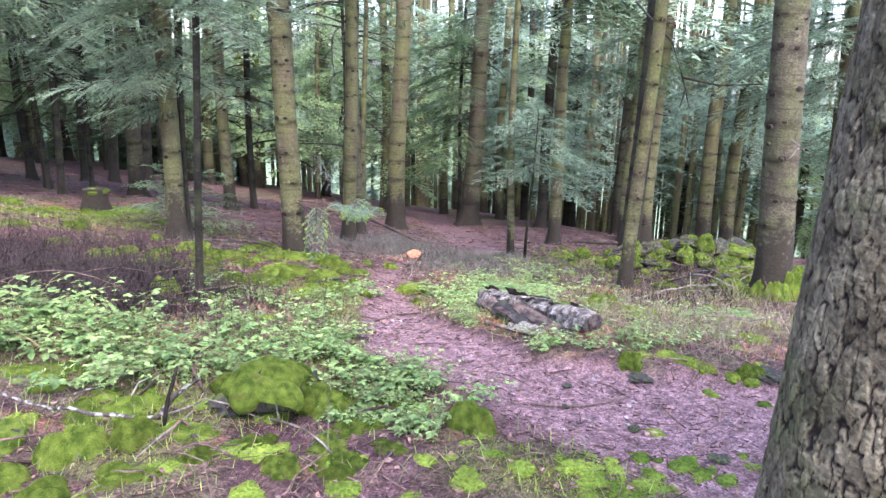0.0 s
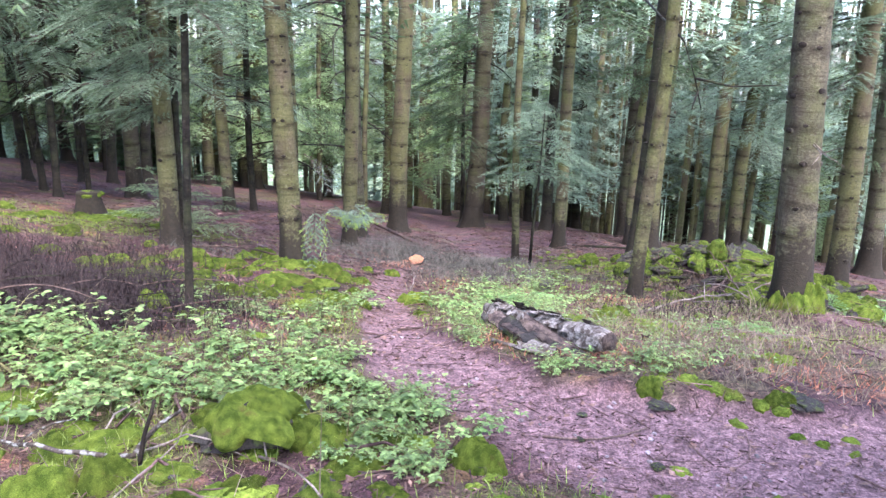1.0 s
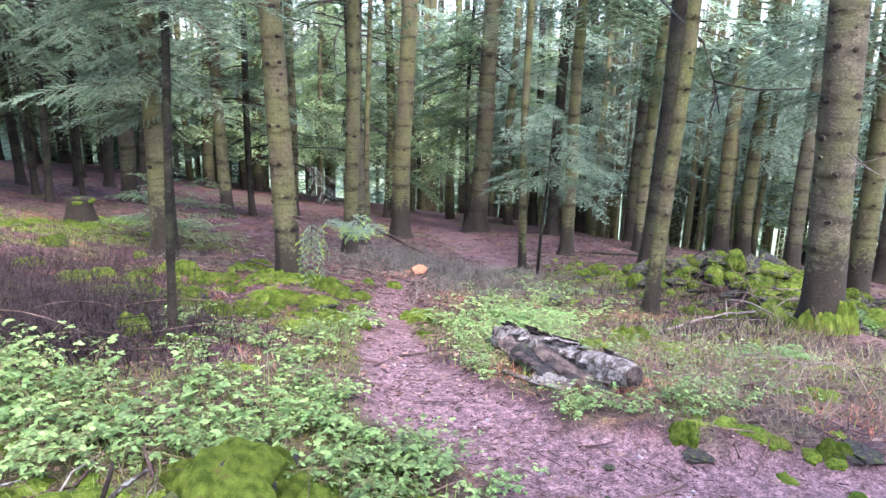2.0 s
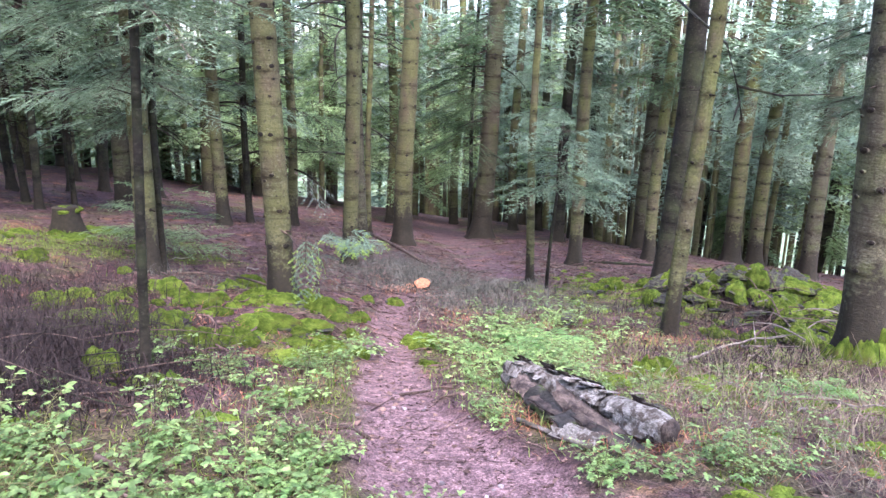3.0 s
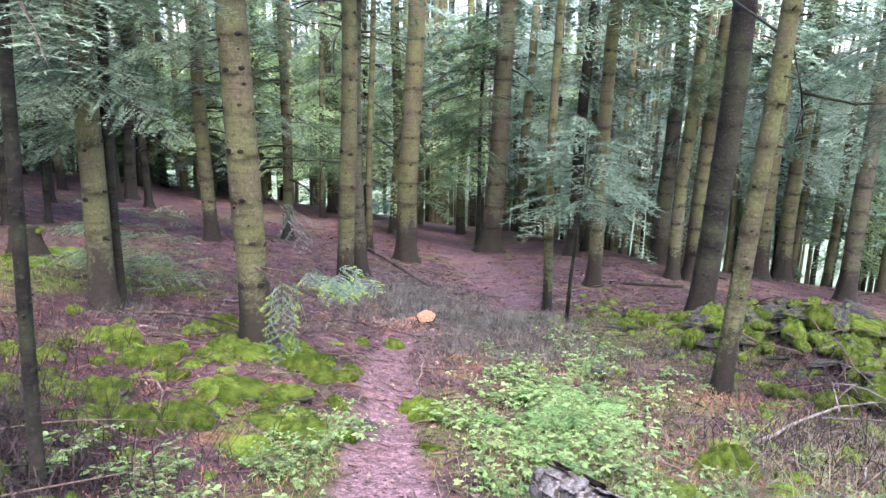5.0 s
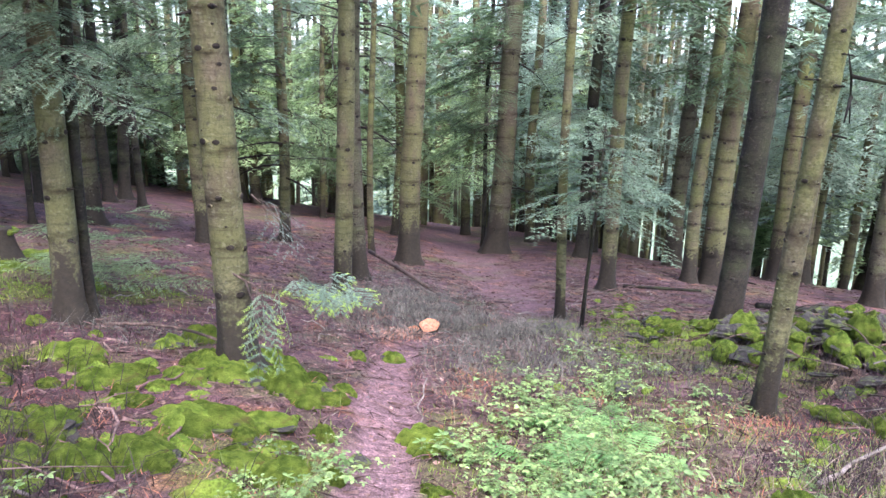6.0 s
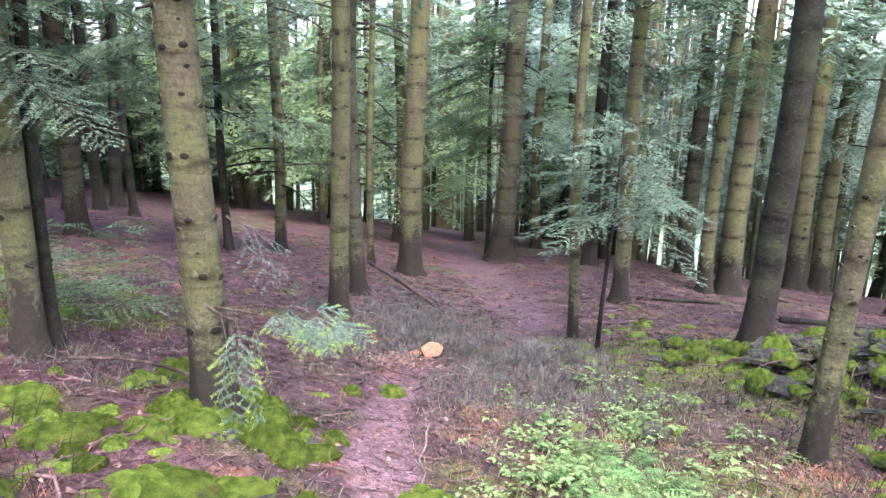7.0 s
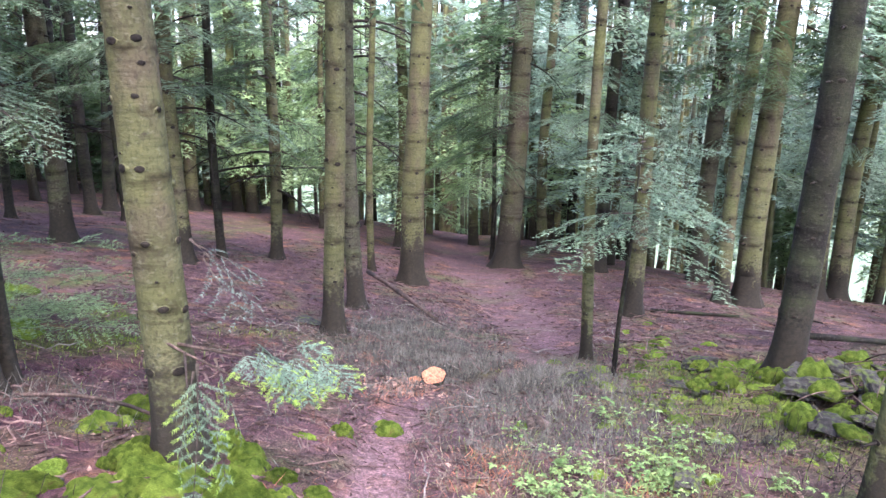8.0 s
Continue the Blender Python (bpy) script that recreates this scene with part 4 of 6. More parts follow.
def pine_trunk():
    r = 0.136
    z = np.concatenate([np.linspace(-0.35, 0.85, 40), np.arange(0.86, 1.85, 0.0034), np.linspace(1.86, 3.4, 40)])
    rows = len(z)
    ang = np.concatenate([np.linspace(2.2, 6.0, 440), np.linspace(6.03, 2.17 + 2 * math.pi, 90)])
    n = len(ang)
    v, crack, tone = [], [], []
    for q in z:
        cx, cy = 0.06 * q - 0.012, 0.02 * q
        base = r * (1 - 0.05 * q) * (1 + 0.5 * math.exp(-max(q, 0) / 0.2))
        for a in ang:
            p = Vector((math.cos(a) * r * 76, math.sin(a) * r * 76, q * 44))
            p += 0.35 * noise.noise_vector(p * 0.8) + 0.07 * noise.noise_vector(p * 3.1)
            d, near = noise.voronoi(p)
            gap = d[1] - d[0] + 0.05 * noise.noise(p * 5)
            edge = min(1.0, max(0.0, gap + 0.04 * noise.noise(p * 1.1) - 0.01) / 0.085)
            step_up = noise.noise(near[0] * 3.7)
            rr = base + 0.0032 * (edge ** 0.6 - 1) + 0.0022 * step_up + 0.0005 * noise.noise(p * 3) + 0.0003 * noise.noise(p * 9)
            tone.append(0.5 + 0.6 * step_up + 0.3 * noise.noise(p * 4.4))
            v.append((cx + math.cos(a) * rr, cy + math.sin(a) * rr, q))
            crack.append(1 - edge)
    i = np.arange(rows * n).reshape(rows, n)
    nxt = np.roll(i, -1, 1)
    f = np.stack([i[:-1], nxt[:-1], nxt[1:], i[1:]], -1).reshape(-1, 4)
    me = bpy.data.meshes.new("trunk")
    me.from_pydata(v, [], f.tolist())
    me.polygons.foreach_set("use_smooth", [True] * len(f))
    me.attributes.new("fissure", "FLOAT", "POINT").data.foreach_set("value", np.array(crack, dtype=np.float32))
    me.attributes.new("plate_tone", "FLOAT", "POINT").data.foreach_set("value", np.clip(tone, 0, 1).astype(np.float32))
    t = PINE_PLATE.node_tree
    b = t.nodes["Principled BSDF"]
    src = b.inputs["Base Color"].links[0].from_socket
    pt = t.nodes.new("ShaderNodeAttribute")
    pt.attribute_name = "plate_tone"
    pm = t.nodes.new("ShaderNodeMix")
    pm.data_type, pm.blend_type = "RGBA", "MULTIPLY"
    pm.inputs[0].default_value = 1.0
    tones = t.nodes.new("ShaderNodeMapRange")
    tones.inputs["To Min"].default_value, tones.inputs["To Max"].default_value = 0.5, 1.35
    t.links.new(pt.outputs["Fac"], tones.inputs["Value"])
    t.links.new(src, pm.inputs[6])
    t.links.new(tones.outputs["Result"], pm.inputs[7])
    src = pm.outputs[2]
    at = t.nodes.new("ShaderNodeAttribute")
    at.attribute_name = "fissure"
    mr = t.nodes.new("ShaderNodeMapRange")
    mr.inputs["From Min"].default_value, mr.inputs["From Max"].default_value = 0.15, 0.8
    t.links.new(at.outputs["Fac"], mr.inputs["Value"])
    mx = t.nodes.new("ShaderNodeMix")
    mx.data_type = "RGBA"
    mx.inputs[7].default_value = (0.02, 0.014, 0.01, 1)
    t.links.new(mr.outputs["Result"], mx.inputs[0])
    t.links.new(src, mx.inputs[6])
    t.links.new(mx.outputs[2], b.inputs["Base Color"])
    me.materials.append(PINE_PLATE)
    me.update()
    return me


# Two unseen trees, added beside the camera to shade the pine's right side.
stand_tree(2.3, -0.75, np.random.RandomState(3), MIDFIR[1], 0.9, True)
stand_tree(2.6, 0.9, np.random.RandomState(4), MIDFIR[2], 0.9, True)
pine = thing("pine_tree", "pine trunk with thick plated grey-brown bark", "tree", pose(0.378, 0.545, gz(0.378, 0.545)))
part("trunk", pine_trunk(), pine)
top = Geo()
top.tube([(0.18, 0.07, 3.35), (0.35, 0.1, 7), (0.5, 0.1, 11)], (0.112, 0.1, 0.03), 10)
part("upper_trunk", top.mesh("upper_trunk", (BARK_RED,)), pine)
part("crown", HIGH[1], pine)

# ---------------------------------------------------------------- stones and moss


def lump(seed, flat=0.6, rings=10, sides=16, rough=0.22):
    """A rough boulder shape of about one metre across, resting a little below its base."""
    q = Vector((seed * 3.1, seed * 1.7, 0))
    v, f = [], []
    for i in range(rings + 1):
        th = math.pi * i / rings
        for j in range(sides):
            ph = 2 * math.pi * j / sides
            d = Vector((math.sin(th) * math.cos(ph), math.sin(th) * math.sin(ph), math.cos(th)))
            k = 0.5 * (1 + rough * 1.6 * noise.noise(d * 1.3 + q) + rough * 0.5 * noise.noise(d * 4 + q))
            v.append((d.x * k, d.y * k, d.z * k * flat + 0.12 * flat))
    for i in range(rings):
        for j in range(sides):
            a, b = i * sides + j, i * sides + (j + 1) % sides
            f.append((a, a + sides, b + sides, b))
    return np.array(v), f


def stone_mesh(seed, flat, mat):
    v, f = lump(seed, flat, 8, 12, 0.4)
    v[:, 2] = np.round(v[:, 2] * 6) / 6 * 0.5 + v[:, 2] * 0.5
    g = Geo()
    g.add(v, f)
    return g.mesh("stone", (mat,), False)


def moss_mesh(seed, flat=0.6, tufts=6500, rings=14, sides=40, ragged=0.5):
    """A lumpy low cushion with a ragged outline and short shoots all over it."""
    rng = np.random.RandomState(seed)
    at = Vector((seed * 2.3, seed * 5.1, 0))

    def top_of(r, ph):
        d = Vector((math.cos(ph), math.sin(ph), 0))
        out = 0.5 * (1 + 0.5 * noise.noise(d * 1.2 + at) + ragged * (0.34 * noise.noise(d * 3.1 + at) + 0.2 * noise.noise(d * 7 + at)))
        p = d * out * r
        lumps = 0.42 * noise.noise(p * 3.6 + at) + ragged * 0.3 * noise.noise(p * 10 + at) + 0.08 * noise.noise(p * 21 + at)
        return p.x, p.y, flat * (0.46 * (1 - r ** 3) + 0.62 * lumps * (1 - 0.55 * r)) - 0.1 * r ** 4

    v = [top_of(i / rings, 2 * math.pi * j / sides) for i in range(rings + 1) for j in range(sides)]
    v += [(x * 0.9, y * 0.9, -0.3) for x, y, z in v[-sides:]]
    f = []
    for i in range(rings + 1):
        for j in range(sides):
            a, b = i * sides + j, i * sides + (j + 1) % sides
            f.append((a, a + sides, b + sides, b))
    g = Geo()
    g.add(v, f, 0)
    pick = np.array([top_of(min(1.0, math.sqrt(rng.rand())), rng.uniform(0, 6.3)) for _ in range(tufts)])
    out = np.stack([pick[:, 0] * 0.9, pick[:, 1] * 0.9, np.full(tufts, 0.45)], -1)
    out = out / np.linalg.norm(out, axis=1)[:, None] + rng.normal(0, 0.4, (tufts, 3))
    side = rng.normal(0, 1, (tufts, 3)) * (1, 1, 0.4)
    side /= np.linalg.norm(side, axis=1)[:, None]
    b = blades(pick - out * 0.012, out, side, (rng.uniform(0.01, 0.028, tufts) * (30 / math.sqrt(tufts)) ** 0.5)[:, None], 0.0046)
    g.add(b, np.arange(3 * tufts).reshape(-1, 3), 1)
    return g.mesh("moss", (MOSS, MOSS_BLADE))


MOSSES = [moss_mesh(i, (0.5, 0.6, 0.75, 0.45)[i % 4]) for i in range(8)]
STONES = [stone_mesh(20 + i, (0.5, 0.35, 0.65)[i % 3], SLATE if i % 3 == 1 else STONE) for i in range(7)]


def mossy_stone(x, y, w, h, turn=0.0, kind=0, bare=0.0, label="", group="", lift=0.0, long=1.0, cap=0.0):
    """A stone under a moss cushion. bare: how far the stone shows beside the moss."""
    t = thing("mossy_stone", label or "rounded stone under a cushion of bright green moss", "stone", pose(x, y, gz(x, y) + lift, 0, 0, turn), group)
    part("stone", STONES[kind % 7], t, m=pose(bare * w * 0.35, 0, -0.1 * h) @ Matrix.Diagonal((w * long * (0.72 + bare * 0.28), w * (0.72 + bare * 0.28), h * (1.05 + 0.4 * bare), 1)))
    part("moss", MOSSES[kind % 8], t, m=pose(0, 0, cap) @ Matrix.Diagonal((w * long, w, h * 2.15, 1)))
    return t


def on_ground(x, y, up=0.0):
    return (x, y, gz(x, y) + up)


def on_spot(x, y, up=0.0):
    return pose(x, y, gz(x, y) + up)


LIGHT_MOSS = []
for i in range(6):
    light = moss_mesh(30 + i, 0.5, 520, 6, 16, 1.1)
    LIGHT_MOSS.append((np.array([q.co for q in light.vertices]), [tuple(p.vertices) for p in light.polygons], [p.material_index for p in light.polygons]))
    bpy.data.meshes.remove(light)


def moss_clumps(name, label, rows):
    """Many small clumps in one mesh: rows of x, y, width, height, turn, length."""
    g = Geo()
    for i, (x, y, w, h, turn, long) in enumerate(rows):
        v, f, m = LIGHT_MOSS[i % 6]
        g.add((v * (w * long, w, h * 2.2)) @ rot(0, 0, turn).T + on_ground(x, y), f)
        g.m[-len(f):] = m
    return tagged(new(name, g.mesh("moss_clumps", (MOSS, MOSS_BLADE))), label, "moss", kind="stuff")


boulder = thing("mossy_stone", "dark boulder with a thick ragged coat of green moss", "stone", on_spot(-0.80, 2.98, 0.03))
part("stone", STONES[1], boulder, "dark bare boulder", pose(-0.02, 0.0, -0.01, 0, 0, 20) @ Matrix.Diagonal((0.4, 0.32, 0.46, 1)))
for dx, dy, dz, w, h, k, lean in ((-0.08, -0.02, 0.09, 0.27, 0.09, 4, 16), (0.08, -0.06, 0.045, 0.26, 0.09, 2, 34), (0.03, 0.08, 0.10, 0.24, 0.09, 7, 0), (0.2, 0.04, -0.01, 0.2, 0.08, 5, 20), (-0.16, 0.06, 0.04, 0.16, 0.07, 3, -20)):
    part("moss", MOSSES[k], boulder, m=pose(dx, dy, dz, lean, 0.4 * lean, 70 * k) @ Matrix.Diagonal((w * 1.25, w, h * 2.1, 1)))
mossy_stone(-0.70, 3.14, 0.2, 0.14, 30, 6, 0.7, "mossy stone with a bare grey lichened top", lift=0.03)
for x, y, w in ((-0.42, 3.02, 0.3), (-0.22, 3.05, 0.2), (-1.1, 2.72, 0.22), (-0.98, 3.2, 0.2), (-1.62, 2.95, 0.26), (-0.75, 2.6, 0.16), (-0.45, 2.6, 0.22), (-1.85, 2.62, 0.26), (-1.15, 2.35, 0.2), (-0.2, 2.6, 0.14)):
    mossy_stone(x, y, w, 0.25 * w, 150 * x, int(w * 90), 0, "low ragged cushion of yellow-green moss", long=1.4)
mossy_stone(-0.50, 2.98, 0.24, 0.14, 40, 1)
mossy_stone(-0.34, 2.80, 0.30, 0.10, 80, 3)
mossy_stone(0.14, 2.86, 0.22, 0.14, 15, 2)
mossy_stone(-1.38, 2.96, 0.30, 0.10, 20, 4, long=1.3)
mossy_stone(-1.47, 2.58, 0.28, 0.16, 60, 5)
mossy_stone(-1.27, 2.68, 0.22, 0.12, 0, 6)
mossy_stone(-1.42, 2.25, 0.22, 0.12, 90, 7)
mossy_stone(-1.62, 2.33, 0.22, 0.10, 45, 1)
mossy_stone(-1.95, 3.26, 0.40, 0.07, 10, 3, long=1.3)
mossy_stone(-0.38, 2.47, 0.24, 0.06, 120, 0)
mossy_stone(-0.60, 2.44, 0.18, 0.06, 10, 2)
mossy_stone(-0.95, 2.50, 0.2, 0.08, 70, 4)
mossy_stone(1.05, 3.62, 0.13, 0.09, 15, 5, 0.2, "small upright stone capped with yellow-green moss")
moss_clumps("moss_clumps", "irregular clumps of yellow-green moss at the path's edge", [(x + 0.02 * (i % 3), y, w * 0.72, 0.02 + 0.12 * w, 1.2 * i, 1.0 + 0.3 * (i % 3)) for i, (x, y, w) in enumerate((
    (1.16, 3.8, 0.1), (1.25, 3.74, 0.16), (1.34, 3.66, 0.18), (1.46, 3.6, 0.16), (1.55, 3.52, 0.12), (1.1, 3.72, 0.12), (1.64, 3.47, 0.13), (1.39, 3.38, 0.12), (1.6, 3.27, 0.08), (1.72, 3.2, 0.1), (1.85, 3.25, 0.09), (1.78, 3.12, 0.07), (1.8, 3.75, 0.14)))])
mossy_stone(1.66, 3.52, 0.14, 0.06, 30, 2)
mossy_stone(1.47, 5.95, 0.34, 0.24, 30, 1, 0.6)
mossy_stone(1.33, 5.88, 0.24, 0.2, 80, 6)
mossy_stone(0.98, 5.35, 0.3, 0.12, 60, 3)
mossy_stone(-2.02, 4.95, 0.26, 0.22, 0, 5, 0.2)
rng = np.random.RandomState(79)
rows = []
for i in range(100):
    x, y = (rng.uniform(-2.0, 0.0), rng.uniform(2.2, 3.3)) if i < 46 else (rng.normal(0.65, 0.35), rng.normal(2.5, 0.16))
    w = rng.uniform(0.05, 0.17 if i < 46 else 0.12)
    rows.append((x, y, w, w * 0.3, rng.uniform(0, 6.3), rng.uniform(1, 1.8)))
moss_clumps("moss_clumps", "ragged tufts of moss on the litter", rows)
rows = []
for i in range(60):
    x, y = (rng.uniform(1.25, 3.0), rng.uniform(3.9, 7.4)) if i < 34 else (rng.uniform(-3.2, -0.8), rng.uniform(4.0, 6.2))
    if (x - 3.12) ** 2 + (y - 6.4) ** 2 > 0.1 and path_mask(x, y) < 0.25:
        w = rng.uniform(0.08, 0.22)
        rows.append((x, y, w, w * 0.4, rng.uniform(0, 6.3), rng.uniform(1, 1.6)))
for i in range(90):
    x, y = (rng.normal(2.2, 0.75), rng.normal(10.9, 0.9)) if i < 45 else (rng.normal(-2.0, 0.85), rng.normal(6.6, 0.75))
    w = rng.uniform(0.07, 0.2)
    if path_mask(x, y) < 0.1:
        rows.append((x, y, w, w * 0.4, rng.uniform(0, 6.3), rng.uniform(1, 1.6)))
for i in range(90):
    x, y, w = rng.normal(3.75, 0.95), rng.normal(9.3, 0.95), rng.uniform(0.06, 0.16)
    rows.append((x, y, w, w * 0.6, rng.uniform(0, 6.3), rng.uniform(1, 2.2)))
for i in range(110):
    x, y, w = rng.normal(2.35, 0.6), rng.normal(9.9, 0.8), rng.uniform(0.06, 0.18)
    rows.append((x, y, w, w * 0.35, rng.uniform(0, 6.3), rng.uniform(1, 1.8)))
moss_clumps("moss_clumps", "small mossy lumps in the litter and bracken", rows)
rng = np.random.RandomState(77)
for i in range(74):
    x, y = rng.normal(-1.95, 0.75), rng.normal(6.65, 0.62)
    if path_mask(x, y) > 0.1 or y < 5.6 or (abs(x + 1.58) < 0.25 and abs(y - 7.65) < 0.25):
        continue
    w = 0.1 + 0.22 * rng.rand() ** 1.6
    mossy_stone(x, y, w, w * rng.uniform(0.34, 0.52), rng.uniform(-35, 35), rng.randint(8), rng.choice((0, 0.3, 0.6)), group="mossy stones below the thick spruce", long=rng.uniform(1, 1.7), cap=0.02)
for i in range(9):
    a = i * 0.7
    mossy_stone(-1.58 + 0.3 * math.cos(a), 7.62 + 0.3 * math.sin(a), 0.24, 0.12, i * 40, i, label="moss cushion at the foot of the spruce")
for x, y, w in ((-1.05, 7.35, 0.24), (-1.12, 7.62, 0.2), (-0.9, 7.5, 0.2), (-0.68, 8.75, 0.24), (-0.95, 8.5, 0.16), (-2.3, 8.0, 0.3), (-0.85, 6.6, 0.16), (-0.72, 6.1, 0.14)):
    mossy_stone(x, y, w, w * 0.5, x * 200, int(w * 40), 0.3)
for i in range(7):
    a = i * 0.9
    mossy_stone(3.12 + 0.17 * math.cos(a), 6.40 + 0.17 * math.sin(a), 0.24, 0.30, i * 50, i, label="bright moss hugging the spruce foot")
for i in range(26):
    x, y = rng.normal(2.2, 0.65), rng.normal(10.9, 0.8)
    w = rng.uniform(0.08, 0.18)
    if abs(x - 2.83) > 0.3 or abs(y - 10.6) > 0.3:
        mossy_stone(x, y, w, w * rng.uniform(0.25, 0.5), rng.uniform(0, 360), rng.randint(8), rng.choice((0, 0.3, 0.6)), group="mossy stones by the dark spruce")
for i in range(250):
    x, y = (rng.normal(3.75, 0.9), rng.normal(9.3, 0.85)) if i < 185 else (rng.normal(3.55, 0.45), rng.normal(7.75, 0.5))
    if (x - 2.09) ** 2 + (y - 7.8) ** 2 < 0.1:
        continue
    w = 0.1 + 0.19 * rng.rand() ** 1.4
    if rng.rand() < 0.34:
        t = thing("stone", "dark weathered stone of the overgrown heap", "stone", pose(x, y, gz(x, y) + rng.uniform(0.0, 0.12), rng.uniform(-25, 25), rng.uniform(-25, 25), rng.uniform(0, 360)), "stones of the heap", STONES[rng.randint(7)])
        t.scale = (w * 1.5, w * 1.1, w * 0.8)
    else:
        mossy_stone(x, y, w, w * rng.uniform(0.3, 0.55), rng.uniform(0, 360), rng.randint(8), rng.choice((0.1, 0.3, 0.6)), "mossy stone of the overgrown heap", "stones of the heap", rng.uniform(0.0, 0.14), rng.uniform(1, 1.7), 0.02)
for i in range(14):
    x, y = rng.normal(-5.0, 0.9), rng.normal(9.6, 0.8)
    mossy_stone(x, y, rng.uniform(0.3, 0.6), 0.1, rng.uniform(0, 360), i, label="low mound of yellow-green moss")
for x, y, w, k, turn in ((1.78, 3.52, 0.2, 1, 20), (1.08, 3.52, 0.13, 4, 0), (0.67, 3.42, 0.06, 0, 30), (0.9, 2.95, 0.07, 2, 50), (0.62, 3.18, 0.05, 3, 70), (1.2, 2.7, 0.09, 5, 10), (-1.0, 7.3, 0.2, 2, 60), (-1.95, 11.8, 0.34, 4, 30),
                      (1.82, 10.4, 0.34, 1, 140), (-0.78, 3.12, 0.2, 0, 0), (-0.62, 6.4, 0.16, 3, 40), (2.3, 9.0, 0.2, 1, 80), (2.0, 8.85, 0.14, 4, 10), (2.7, 8.95, 0.2, 1, 20), (0.75, 4.25, 0.16, 4, 30), (1.05, 4.75, 0.22, 1, 60)):
    t = thing("stone", "flat grey stone lying in the litter", "stone", pose(x, y, gz(x, y) + 0.01, 8, 5, turn), "", STONES[k])
    t.scale = (w, w * 0.75, w * 0.5)

# ---------------------------------------------------------------- dead wood


def arc(p, q, sag=0.0, side=0.0, n=7, jitter=0.0, seed=0):
    r = np.random.RandomState(seed)
    s = np.linspace(0, 1, n)[:, None]
    p, q = np.array(p, float), np.array(q, float)
    d = q - p
    perp = np.array((-d[1], d[0], 0))
    out = p + d * s + perp * side * np.sin(math.pi * s) + np.array((0, 0, 1)) * sag * np.sin(math.pi * s)
    out[1:-1] += r.normal(0, jitter, (n - 2, 3))
    return out


def stick(name, label, rows, mat, sides=6, category="stick"):
    """A thing made of one or more bent, tapered sticks: rows of (points, thick, thin)."""
    o = np.array(rows[0][0][0])
    t = thing(name, label, category, Matrix.Translation(o))
    for i, (pts, a, b) in enumerate(rows):
        g = Geo()
        n = len(pts)
        g.tube(np.asarray(pts) - o, [a + (b - a) * k / (n - 1) for k in range(n)], sides, 0, True, 0.12, np.random.RandomState(i + 3))
        part("stem" if i == 0 else "fork", g.mesh("stick", (mat,)), t)
    return t


def rotten_log():
    a, b = np.array(on_ground(0.33, 5.32, 0.11)), np.array(on_ground(0.98, 4.20, 0.1))
    d = b - a
    ln = np.linalg.norm(d)
    m = Matrix.Translation(a) @ Vector(d).to_track_quat("X", "Z").to_matrix().to_4x4()
    t = thing("rotten_log", "decaying birch log with peeling pale bark", "log", m)
    rng, g = np.random.RandomState(8), Geo()
    n, rows = 20, 34
    for i in range(rows):
        s = i / (rows - 1)
        for j in range(n):
            th = 2 * math.pi * j / n
            r = 0.076 + 0.014 * math.sin(s * 9) + 0.03 * noise.noise(Vector((s * 9, math.cos(th) * 1.5, math.sin(th) * 1.5))) + 0.01 * noise.noise(Vector((s * 40, th * 4, 0)))
            r *= 1 - 0.25 * s
            g.v.append((s * ln, math.cos(th) * r + 0.03 * math.sin(s * 4), math.sin(th) * r))
    for i in range(rows - 1):
        for j in range(n):
            q = (j + 1) % n
            g.f.append((i * n + j, i * n + q, (i + 1) * n + q, (i + 1) * n + j))
            g.m.append(0)
    g.f += [tuple(range(n))[::-1], tuple((rows - 1) * n + j for j in range(n))]
    g.m += [1, 1]
    body = part("log_body", g.mesh("log_body", (BIRCH, ROT)), t)
    for i in range(48):
        s, th = rng.uniform(0.03, 0.97), rng.uniform(-0.4, 3.5)
        w, h, curl = rng.uniform(0.04, 0.13), rng.uniform(0.03, 0.08), rng.uniform(0.5, 1.8)
        r0, gq = 0.086 * (1 - 0.22 * s), Geo()
        for k in range(2):
            for u in range(6):
                for w2 in range(4):
                    q = th + (u / 5 - 0.5) * h / r0
                    lift = curl * 0.035 * (abs(u / 5 - 0.3)) ** 1.5 + 0.006 * noise.noise(Vector((u, w2, i * 3.3)))
                    r = r0 + lift - 0.004 * k
                    gq.v.append((s * ln + (w2 / 3 - 0.5) * w * (1 + 0.25 * math.sin(u * 2 + i)), math.cos(q) * r + 0.03 * math.sin(s * 4), math.sin(q) * r))
        for k in range(2):
            for u in range(5):
                for w2 in range(3):
                    o = k * 24 + u * 4 + w2
                    gq.f.append((o, o + 1, o + 5, o + 4) if k == 0 else (o + 4, o + 5, o + 1, o))
                    gq.m.append(k)
        part("bark_plate", gq.mesh("bark_plate", (BIRCH, ROT)), body, "curled peeling bark")
    return t


rotten_log()


